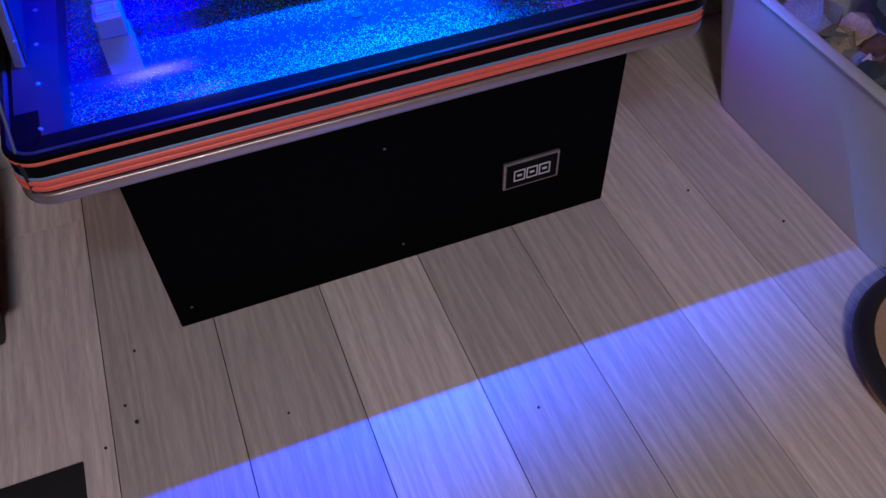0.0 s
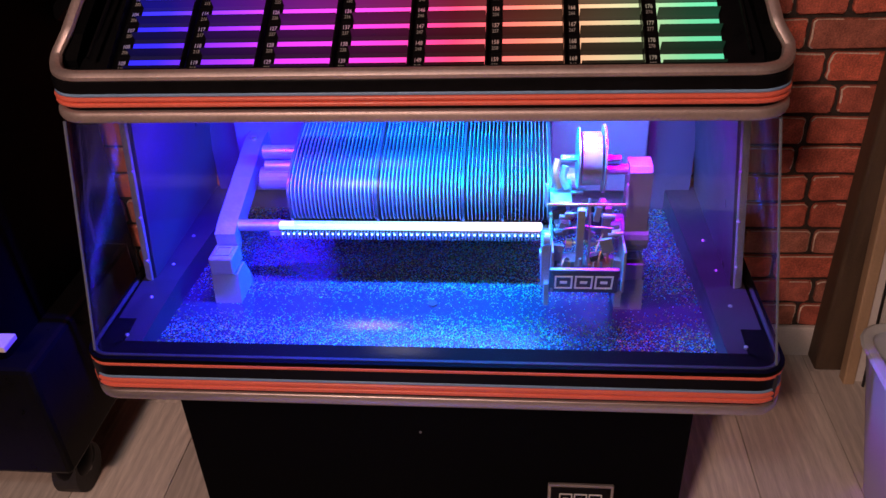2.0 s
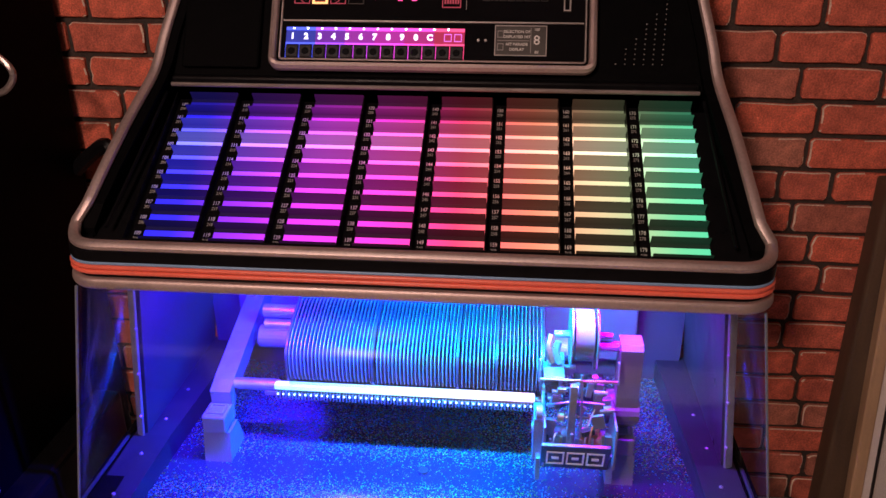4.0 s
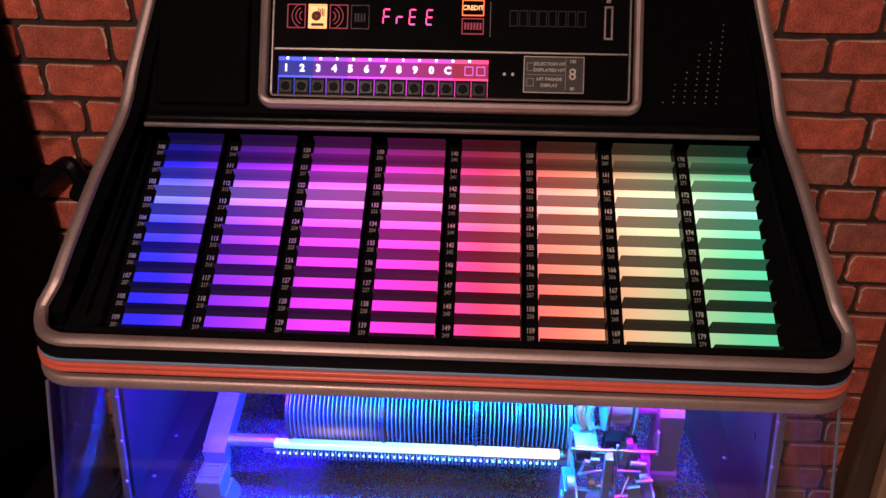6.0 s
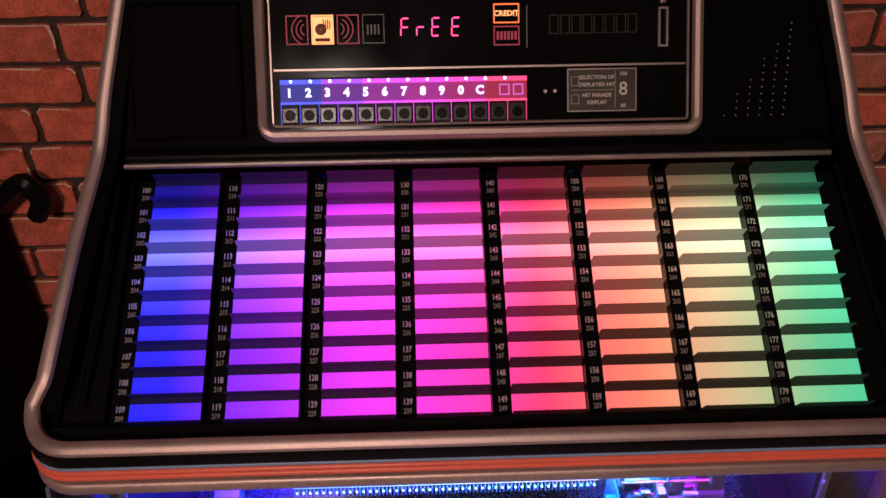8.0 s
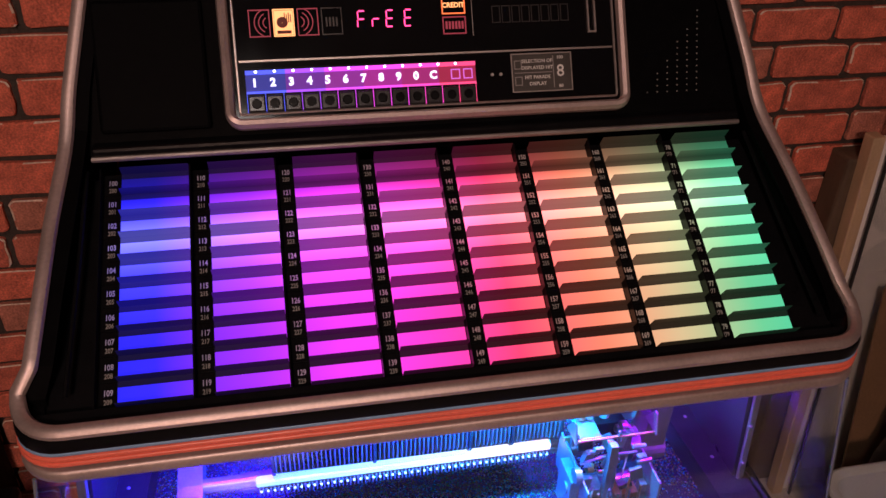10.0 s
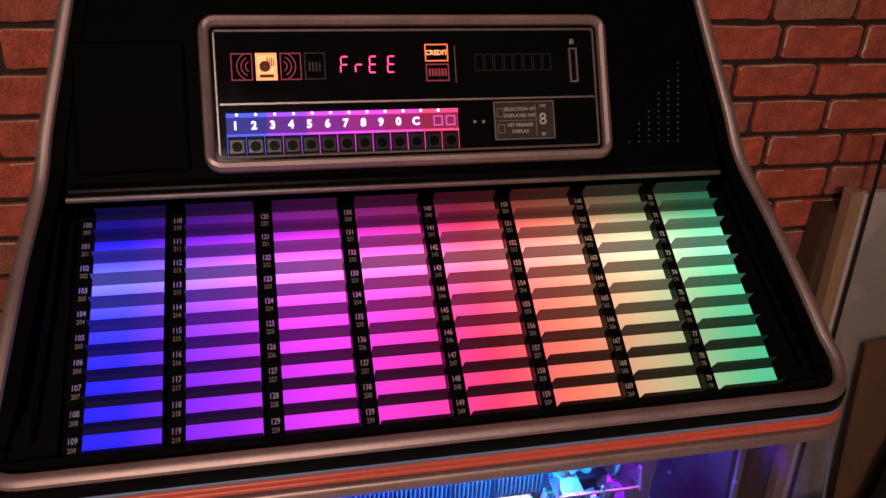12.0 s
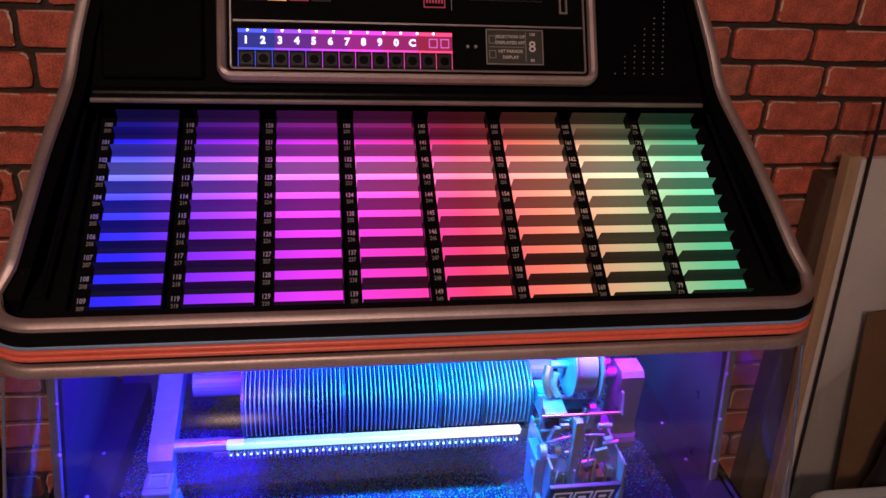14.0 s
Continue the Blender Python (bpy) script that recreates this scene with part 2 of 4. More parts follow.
BLACK = mat("black_vinyl_board", (0.0025, 0.0025, 0.003), 0.55, 0, 0.3, 60, 0.15, spec=0.025)
BLACK_PAINT = mat("satin_black_paint", (0.005, 0.005, 0.006), 0.32, 0, 0.3, 40, 0.06, spec=0.08)
ORANGE = mat("orange_stripe_plastic", (0.85, 0.165, 0.105), 0.35, 0, 0.12, 20)
BLUEGREY = mat("blue_grey_stripe_plastic", (0.21, 0.36, 0.58), 0.35, 0, 0.12, 20)
BRONZE = mat("worn_bronze_anodised_trim", (0.54, 0.44, 0.42), 0.5, 0.75, 0.16, 18, 0.03)
SILVER = mat("brushed_aluminium_trim", (0.52, 0.46, 0.44), 0.38, 0.8, 0.18, 30, 0.08, stretch=(1, 8, 8))
STEEL = mat("zinc_plated_steel", (0.30, 0.31, 0.33), 0.36, 0.6, 0.2, 40, 0.05)
GREY = mat("grey_cast_metal", (0.15, 0.155, 0.165), 0.5, 0.1, 0.15, 40, 0.1)
GREYPANEL = mat("grey_painted_back_panel", (0.11, 0.115, 0.125), 0.55, 0, 0.15, 12, 0.05)
# emission carries the strip's light; no lamp stands behind cards, slats or numbers
WHITE_CARD = backlit("backlight_glow_title_card", 0.02, 2.15, 0.5)
SMOKE = backlit("backlight_glow_smoked_holder", 0.016, 0.34, 0.05)
LIT_NUMBER = backlit("backlight_glow_card_number", 0.5, 0.35, 0.2)
INK = mat("white_print", (0.75, 0.75, 0.72), 0.6, 0, 0.05, 50)
DIM_INK = mat("grey_print", (0.30, 0.29, 0.28), 0.6, 0, 0.1, 50)
DARKPRINT = mat("dark_engraved_letters", (0.07, 0.065, 0.065), 0.3, 0.3, 0.1, 50)
RUBBER = mat("black_rubber", (0.02, 0.02, 0.021), 0.6, 0, 0.25, 60, 0.2)
VINYL = mat("black_record_vinyl", (0.012, 0.012, 0.013), 0.65, 0, 0.2, 40, spec=0.1)
FIN = mat("bare_aluminium_divider", (0.24, 0.245, 0.26), 0.5, 0.4, 0.15, 30)
COPPER = mat("copper_wire_coil", (0.55, 0.24, 0.12), 0.4, 0.8, 0.2, 60)
BRASS = mat("brass_pin", (0.6, 0.45, 0.2), 0.35, 0.9, 0.2, 60)
WHITEWOOD = mat("white_painted_board", (0.82, 0.78, 0.74), 0.5, 0, 0.1, 8, 0.1)
PINE = mat("pale_pine_board", (0.52, 0.36, 0.22), 0.55, 0, 0.25, 6, 0.2, stretch=(8, 8, 1))
DARKWOOD = mat("weathered_dark_wood", (0.10, 0.065, 0.04), 0.7, 0, 0.4, 8, 0.5, stretch=(6, 6, 1))
MORTAR = mat("dark_mortar_joint", (0.045, 0.034, 0.028), 0.9, 0, 0.6, 70, 0.8)
PALE_EDGE = mat("pale_brick_edge", (0.78, 0.60, 0.48), 0.9, 0, 0.45, 60, 0.6)
PLASTER = mat("plain_wall_paint", (0.16, 0.13, 0.11), 0.8, 0, 0.1, 6, 0.1)
CEIL = mat("ceiling_paint", (0.25, 0.24, 0.22), 0.8, 0, 0.06, 6, 0.1)
PLANK, BRICK, FOIL, ROD = plank_mat(), brick_mat(), foil_mat(), rod_mat()
CASEGLASS = glass_mat("clear_acrylic_cover", (0.97, 0.98, 0.98), 0.14, 0.16)
TUBPLASTIC = mat("milky_clear_polypropylene", (0.72, 0.78, 0.80), 0.35, 0, 0.06, 10, 0.05)
TUBPLASTIC.node_tree.nodes["Principled BSDF"].inputs["Transmission Weight"].default_value = 0.35
RED_LIT = glow("lit_red_segments", (1.0, 0.05, 0.22), 3.0)
ORANGE_LIT = glow("lit_orange_window", (1.0, 0.17, 0.05), 1.25)
CREAM_LIT = glow("lit_cream_symbol", (1.0, 0.40, 0.15), 1.5)
RED_DIM = glow("dim_red_outline", (0.55, 0.06, 0.10), 0.35)
DIODE = glow("key_strip_diode", (0.75, 0.75, 1.0), 5.0)


# ---- mesh helpers ----
def obj(name, bm, material, smooth=False):
    me = bpy.data.meshes.new(name)
    bmesh.ops.recalc_face_normals(bm, faces=bm.faces[:])
    bm.to_mesh(me)
    bm.free()
    if smooth:
        me.shade_smooth()
        me.set_sharp_from_angle(angle=radians(35))
    me.materials.append(material)
    return new(name, me)


def part(name, bm, material, parent, label="", smooth=False):
    ob = obj(name, bm, material, smooth)
    ob.parent = parent
    if label:
        ob["label"] = label
    return ob


def thing(name, label, category, group="", kind="", at=(0, 0, 0)):
    ob = new(name)
    ob.location = at
    return tagged(ob, label, category, group, kind)


def box(bm, x0, x1, y0, y1, z0, z1, m=None, bevel=0.0):
    vs = [bm.verts.new((x, y, z)) for z in (z0, z1) for y in (y0, y1) for x in (x0, x1)]
    fs = [bm.faces.new([vs[i] for i in q]) for q in ((0, 2, 3, 1), (4, 5, 7, 6), (0, 1, 5, 4), (2, 6, 7, 3), (0, 4, 6, 2), (1, 3, 7, 5))]
    if bevel:
        es = list({e for f in fs for e in f.edges})
        r = bmesh.ops.bevel(bm, geom=es, offset=bevel, segments=2, affect="EDGES", profile=0.5)
        vs = list({v for f in r["faces"] for v in f.verts} | {v for v in vs if v.is_valid})
    if m is not None:
        bmesh.ops.transform(bm, matrix=m, verts=vs)
    return bm


def prism(bm, pts, x0, x1):
    """Extrude a y-z outline from x0 to x1 (numbers or functions of y, z)."""
    fa = x0 if callable(x0) else lambda y, z: x0
    fb = x1 if callable(x1) else lambda y, z: x1
    a = [bm.verts.new((fa(y, z), y, z)) for y, z in pts]
    b = [bm.verts.new((fb(y, z), y, z)) for y, z in pts]
    n = len(pts)
    bm.faces.new(a)
    bm.faces.new(b[::-1])
    for i in range(n):
        bm.faces.new((a[i], b[i], b[(i + 1) % n], a[(i + 1) % n]))
    return bm


def cyl(bm, p, q, r, n=20, r2=None):
    """Cylinder or cone from p to q."""
    p, q = Vector(p), Vector(q)
    m = Matrix.Translation((p + q) / 2) @ (q - p).to_track_quat("Z", "Y").to_matrix().to_4x4()
    bmesh.ops.create_cone(bm, cap_ends=True, segments=n, radius1=r, radius2=r if r2 is None else r2, depth=(q - p).length, matrix=m)
    return bm


def tube(bm, pts, r, n=8, ry=None, closed=False):
    """Sweep an ellipse along points."""
    pts = [Vector(p) for p in pts]
    rings = []
    up = Vector((0, -0.5, 1)).normalized()
    for i, p in enumerate(pts):
        if closed:
            t = pts[(i + 1) % len(pts)] - pts[i - 1]
        else:
            t = pts[min(i + 1, len(pts) - 1)] - pts[max(i - 1, 0)]
        t.normalize()
        s = t.cross(up)
        if s.length < 1e-4:
            s = t.cross(Vector((1, 0, 0)))
        s.normalize()
        u = s.cross(t)
        rings.append([bm.verts.new(p + s * r * math.cos(a) + u * (ry or r) * math.sin(a)) for a in [2 * math.pi * k / n for k in range(n)]])
    m = len(rings)
    for i in range(m if closed else m - 1):
        a, b = rings[i], rings[(i + 1) % m]
        for k in range(n):
            bm.faces.new((a[k], a[(k + 1) % n], b[(k + 1) % n], b[k]))
    if not closed:
        bm.faces.new(rings[0])
        bm.faces.new(rings[-1][::-1])
    return bm


def smooth_path(pts, steps=6):
    """Catmull-Rom through the points."""
    pts = [Vector(p) for p in pts]
    out = []
    for i in range(len(pts) - 1):
        a, b, c, d = pts[max(i - 1, 0)], pts[i], pts[i + 1], pts[min(i + 2, len(pts) - 1)]
        for k in range(steps):
            t = k / steps
            out.append(0.5 * ((2 * b) + (c - a) * t + (2 * a - 5 * b + 4 * c - d) * t * t + (3 * b - a - 3 * c + d) * t ** 3))
    return out + [pts[-1]]


def u_path(half, yf, yb, r, n=8):
    """Plan of a belt: back left, round the front corners, back right; with outward normals."""
    out = [(-half, yb, -1, 0)]
    for k in range(n + 1):
        a = math.pi + math.pi / 2 * k / n
        out.append((-half + r + r * math.cos(a), yf + r + r * math.sin(a), math.cos(a), math.sin(a)))
    for k in range(n + 1):
        a = 1.5 * math.pi + math.pi / 2 * k / n
        out.append((half - r + r * math.cos(a), yf + r + r * math.sin(a), math.cos(a), math.sin(a)))
    return out + [(half, yb, 1, 0)]


def belt(bm, path, profile):
    """Sweep a closed (outward, z) profile along a plan."""
    rings = [[bm.verts.new((x + nx * o, y + ny * o, z)) for o, z in profile] for x, y, nx, ny in path]
    n = len(profile)
    for a, b in zip(rings, rings[1:]):
        for k in range(n):
            bm.faces.new((a[k], a[(k + 1) % n], b[(k + 1) % n], b[k]))
    bm.faces.new(rings[0])
    bm.faces.new(rings[-1][::-1])
    return bm


def bead(z0, z1, out, depth=0.012):
    """Rounded profile from z0 to z1."""
    zc, h = (z0 + z1) / 2, (z1 - z0) / 2
    return [(-depth, z0), *[(out * math.cos(a), zc + h * math.sin(a)) for a in [-math.pi / 2 + math.pi * k / 8 for k in range(9)]], (-depth, z1)]


def flat(z0, z1, out, depth=0.012):
    return [(-depth, z0), (out, z0), (out, z1), (-depth, z1)]


def lettering(name, text, size, m, material, parent, align="CENTER", label="", lift=0.0004, bold=0.0):
    """Words as a thin mesh, at the pose m."""
    cu = bpy.data.curves.new(name, "FONT")
    cu.body, cu.size, cu.align_x, cu.align_y, cu.extrude, cu.offset = text, size, align, "CENTER", lift, bold
    cu.resolution_u = 2
    tmp = bpy.data.objects.new("tmp", cu)
    scene.collection.objects.link(tmp)
    bpy.context.view_layer.update()
    me = bpy.data.meshes.new_from_object(tmp.evaluated_get(bpy.context.evaluated_depsgraph_get()))
    bpy.data.objects.remove(tmp)
    bpy.data.curves.remove(cu)
    me.name = name
    me.transform(m)
    me.materials.clear()
    me.materials.append(material)
    ob = new(name, me)
    ob.parent = parent
    if label:
        ob["label"] = label
    return ob


# ---- the room ----
WALL_Y = 0.600


def slab(name, label, category, material, *b):
    bm = bmesh.new()
    box(bm, *b)
    return tagged(obj(name, bm, material), label, category, kind="structure")


floor_ob = slab("floor", "grey-brown oak laminate floor of long planks", "floor", mat("dark_floor_joint", (0.03, 0.025, 0.022), 0.8), -2.2, 2.4, -3.4, 0.75, -0.06, -0.004)
wall_north = slab("wall_north", "wall of red brick with dark joints behind the jukebox", "wall", MORTAR, -2.2, 2.4, WALL_Y, WALL_Y + 0.12, 0.0, 2.5)
slab("wall_south", "plain painted wall opposite the jukebox", "wall", PLASTER, -2.2, 2.4, -3.5, -3.4, 0, 2.5)
slab("wall_west", "plain painted side wall", "wall", PLASTER, -2.3, -2.2, -3.5, 0.73, 0, 2.5)
slab("wall_east", "plain painted side wall", "wall", PLASTER, 2.4, 2.5, -3.5, 0.73, 0, 2.5)
slab("ceiling", "plain pale ceiling", "ceiling", CEIL, -2.3, 2.5, -3.5, 0.73, 2.5, 2.58)


def ceiling_lamp(at, label):
    t = thing("ceiling_lamp", label, "lamp", at=at)
    bm = bmesh.new()
    cyl(bm, (0, 0, 0.0), (0, 0, 0.05), 0.10, 28)
    part("housing", bm, mat("white_lamp_housing", (0.7, 0.7, 0.68), 0.5), t)
    bm = bmesh.new()
    cyl(bm, (0, 0, 0.05), (0, 0, 0.14), 0.02, 14)
    part("stem", bm, SILVER, t)


ceiling_lamp((-0.6, -2.2, 2.36), "round ceiling lamp giving warm pinkish light")
ceiling_lamp((-0.36, -1.42, 2.40), "small round ceiling lamp giving dim white light")


# ---- the jukebox ----
juke = thing("jukebox", "black jukebox with orange striped belts and coloured lit title cards", "jukebox")
P = lambda name, bm, m, label="", smooth=False, parent=None: part(name, bm, m, parent or juke, label, smooth)

# plinth, slightly narrower than the belts
bm = bmesh.new()
box(bm, -0.44, 0.44, 0.0, 0.52, 0.0, 0.43, bevel=0.003)
plinth = P("plinth", bm, BLACK, "black board plinth")
bm = bmesh.new()
box(bm, 0.2055, 0.3225, -0.007, 0.0, 0.118, 0.185, bevel=0.002)
badge = P("badge", bm, SILVER, "silver-framed badge", parent=plinth)
bm = bmesh.new()
box(bm, 0.211, 0.317, -0.0085, -0.006, 0.1235, 0.1795)
part("badge_face", bm, BLACK_PAINT, badge)


def logo(bm, x0, x1, z0, z1, y, tilt=None):
    """Three thin outlined blocks of the maker's mark, without letters."""
    w = (x1 - x0) / 3.25
    t = (z1 - z0) * 0.08
    for k in range(3):
        a = x0 + k * (x1 - x0 - w) / 2
        for q in ((a, a + w, z0, z0 + t), (a, a + w, z1 - t, z1), (a, a + t, z0 + t, z1 - t), (a + w - t, a + w, z0 + t, z1 - t), (a + w * 0.3, a + w * 0.7, (z0 + z1) / 2 - t, (z0 + z1) / 2 + t)):
            box(bm, q[0], q[1], y - 0.0015, y, q[2], q[3], tilt)


bm = bmesh.new()
logo(bm, 0.226, 0.302, 0.138, 0.165, -0.0085)
part("logo", bm, INK, badge)
for x, z in ((-0.019, 0.300), (0.0, 0.047), (0.41, 0.40), (-0.41, 0.05)):
    bm = bmesh.new()
    cyl(bm, (x, 0.001, z), (x, -0.0015, z), 0.0024, 10)
    P("screw", bm, GREY, parent=plinth)

# lower belt
low = u_path(0.555, -0.057, 0.53, 0.045)
bm = bmesh.new()
belt(bm, low, flat(0.4165, 0.4984, -0.004, 0.05))
box(bm, -0.50, 0.50, -0.02, 0.53, 0.42, 0.4227)
lower_belt = P("lower_belt", bm, BLACK, "black belt with orange, blue-grey and silver stripes")
for nm, prof, m in (("orange_stripe", bead(0.4879, 0.4934, 0.001), ORANGE), ("blue_stripe", bead(0.4618, 0.4667, 0.001), BLUEGREY),
                    ("orange_stripe", bead(0.4519, 0.4612, 0.003), ORANGE), ("orange_stripe", bead(0.4420, 0.4506, 0.003), ORANGE),
                    ("silver_bead", bead(0.4165, 0.4357, 0.003), SILVER), ("black_band", bead(0.4673, 0.4866, 0.0), BLACK_PAINT), ("top_lip", bead(0.4941, 0.5021, 0.001), BLACK)):
    bm = bmesh.new()
    belt(bm, low, prof)
    P(nm, bm, m, parent=lower_belt, smooth=True)

# upper belt
up = u_path(0.492, -0.028, 0.55, 0.05)
bm = bmesh.new()
belt(bm, up, flat(0.8995, 0.9585, -0.005, 0.03))
upper_belt = P("upper_belt", bm, BLACK_PAINT, "black belt with orange, blue-grey and bronze stripes")
for nm, prof, m in (("black_band", bead(0.9405, 0.9580, 0.001), BLACK_PAINT), ("blue_stripe", bead(0.9360, 0.9403, 0.001), BLUEGREY),
                    ("orange_stripe", bead(0.9290, 0.9355, 0.003), ORANGE), ("orange_stripe", bead(0.9215, 0.9280, 0.003), ORANGE),
                    ("bronze_bead", bead(0.8985, 0.9150, 0.004), BRONZE)):
    bm = bmesh.new()
    belt(bm, up, prof)
    P(nm, bm, m, parent=upper_belt, smooth=True)

# upper cabinet: two cheeks, front, back and top
SIDE = ((0.026, 0.968), (0.041, 1.000), (0.096, 1.040), (0.174, 1.090), (0.245, 1.134), (0.272, 1.160), (0.30, 1.200), (0.355, 1.284), (0.40, 1.360), (0.43, 1.42))
HALF = (0.482, 0.470, 0.463, 0.455, 0.445, 0.440, 0.434, 0.415, 0.398, 0.390)


def half_at(y, z):
    return float(np.interp(z, [s[1] for s in SIDE], HALF))


outline = [(0.026, 0.957), *SIDE, (0.56, 1.42), (0.56, 0.957)]
for s in (-1, 1):
    bm = bmesh.new()
    prism(bm, outline, lambda y, z: s * (half_at(y, z) - 0.002), lambda y, z: s * (half_at(y, z) - 0.022))
    P("cheek", bm, BLACK)
rim = [(-h, y - 0.003, z + 0.002) for (y, z), h in zip(SIDE, HALF)][::-1]
rim = smooth_path(rim[:-1], 5)
fl = u_path(0.485, -0.022, 0.034, 0.05)
corner = [(x, y, 0.9635 + 0.02 * max(0, (y + 0.016) / 0.05) ** 2) for x, y, _, _ in fl[1:-1]]
full = rim + [Vector(c) for c in corner] + [Vector((-p.x, p.y, p.z)) for p in rim[::-1]]
bm = bmesh.new()
tube(bm, full, 0.0085, 10, 0.007)
P("rim_trim", bm, BRONZE, "worn bronze-coloured metal trim", True)

# steep upper front
A, B = Vector((0, 0.270, 1.139)), Vector((0, 0.424, 1.397))
PD = (B - A).normalized()
PN = Vector((0, -PD.z, PD.y))


def face_pose(x, v, lift=0.0):
    """Pose on the steep front: x across, v metres up its slope from the foot, lift out of it."""
    o = A + PD * v + PN * lift
    return Matrix(((1, 0, 0, x), (0, PD.y, PN.y, o.y), (0, PD.z, PN.z, o.z), (0, 0, 0, 1)))


bm = bmesh.new()
prism(bm, [(0.270, 1.127), (0.424, 1.397), (0.43, 1.42), (0.56, 1.42), (0.56, 1.128)], lambda y, z: -half_at(y, z) + 0.02, lambda y, z: half_at(y, z) - 0.02)
front = P("upper_front", bm, BLACK, "black upper front")
bm = bmesh.new()
prism(bm, [(0.545, 0.957), (0.56, 0.957), (0.56, 1.13), (0.545, 1.13)], -0.45, 0.45)
P("back_board", bm, BLACK)
# ledge over the cards, with a worn metal lip
bm = bmesh.new()
box(bm, -0.418, 0.418, 0.260, 0.30, 1.1255, 1.140, bevel=0.004)
ledge = P("ledge", bm, BLACK_PAINT)
bm = bmesh.new()
tube(bm, [(-0.418, 0.259, 1.127), (0.418, 0.259, 1.127)], 0.0035, 8)
P("ledge_lip", bm, SILVER, "worn metal lip", True, parent=ledge)
# raised plates beside the control panel
for x0, x1 in ((-0.405, -0.277),):
    bm = bmesh.new()
    box(bm, x0, x1, 0.004, 0.16, -0.002, 0.005, face_pose(0, 0.01), 0.004)
    P("side_plate", bm, BLACK, parent=front)
for i, count in enumerate((1, 4, 6, 9, 11, 14)):
    for k in range(count):
        bm = bmesh.new()
        p = face_pose(0.290 + i * 0.0142 + 0.0006 * k, 0.030 + k * 0.0082, 0.0006).translation
        bmesh.ops.create_icosphere(bm, subdivisions=1, radius=0.0011, matrix=Matrix.Translation(p))
        P("perforation", bm, DIM_INK, parent=front)

# ---- control panel ----
CX0, CX1, CV0, CV1 = -0.258, 0.259, 0.010, 0.197
CW, CH = CX1 - CX0, CV1 - CV0


def rect_bar(bm, u0, u1, v0, v1, d0, d1, bevel=0.0):
    """Block on the panel in fractions of its width and height."""
    box(bm, CX0 + u0 * CW, CX0 + u1 * CW, CV0 + v0 * CH, CV0 + v1 * CH, d0, d1, face_pose(0, 0), bevel)
    return bm


def ring_bar(bm, u0, u1, v0, v1, w, d0, d1):
    a, b = w / CW, w / CH
    rect_bar(bm, u0, u1, v0, v0 + b, d0, d1)
    rect_bar(bm, u0, u1, v1 - b, v1, d0, d1)
    rect_bar(bm, u0, u0 + a, v0 + b, v1 - b, d0, d1)
    rect_bar(bm, u1 - a, u1, v0 + b, v1 - b, d0, d1)
    return bm


def rounded_loop(x0, x1, v0, v1, r, lift, n=6):
    pts = []
    for cx, cv, a0 in ((x1 - r, v1 - r, 0), (x0 + r, v1 - r, 90), (x0 + r, v0 + r, 180), (x1 - r, v0 + r, 270)):
        for k in range(n + 1):
            a = radians(a0 + 90 * k / n)
            pts.append(face_pose(cx + r * math.cos(a), cv + r * math.sin(a), lift).translation)
    return pts


bm = bmesh.new()
rect_bar(bm, 0.01, 0.99, 0.02, 0.98, -0.004, 0.010, 0.003)
panel = P("control_panel", bm, mat("glossy_black_acrylic", (0.004, 0.004, 0.005), 0.10, 0, 0.1, 20, spec=0.22), "glossy black control panel")
bm = bmesh.new()
tube(bm, rounded_loop(CX0 + 0.005, CX1 - 0.005, CV0 + 0.005, CV1 - 0.005, 0.014, 0.011), 0.0065, 8, 0.008, closed=True)
P("panel_frame", bm, BRONZE, "brushed metal frame with rounded corners", True, parent=panel)
bm = bmesh.new()
tube(bm, rounded_loop(CX0 + 0.0165, CX1 - 0.0165, CV0 + 0.017, CV1 - 0.017, 0.003, 0.011, 2), 0.0016, 6, closed=True)
P("inner_trim", bm, SILVER, parent=panel)
bm = bmesh.new()
rect_bar(bm, 0.038, 0.962, 0.425, 0.437, 0.009, 0.0125)
P("divider", bm, SILVER, parent=panel)
bm = bmesh.new()
rect_bar(bm, 0.604, 0.6056, 0.545, 0.80, 0.010, 0.0108)
P("display_outline", bm, DIM_INK, parent=panel)


def disc_arc(bm, u, v, r0, r1, a0, a1, n=14):
    """Flat ring sector printed on the panel, angles in degrees."""
    m = face_pose(CX0 + u * CW, CV0 + v * CH, 0.0112)
    pts = [(radians(a0 + (a1 - a0) * k / n)) for k in range(n + 1)]
    inner = [bm.verts.new(m @ Vector((max(r0, 0.0004) * math.cos(a), max(r0, 0.0004) * math.sin(a), 0))) for a in pts]
    outer = [bm.verts.new(m @ Vector((r1 * math.cos(a), r1 * math.sin(a), 0))) for a in pts]
    for k in range(n):
        bm.faces.new((inner[k], outer[k], outer[k + 1], inner[k + 1]))
    return bm


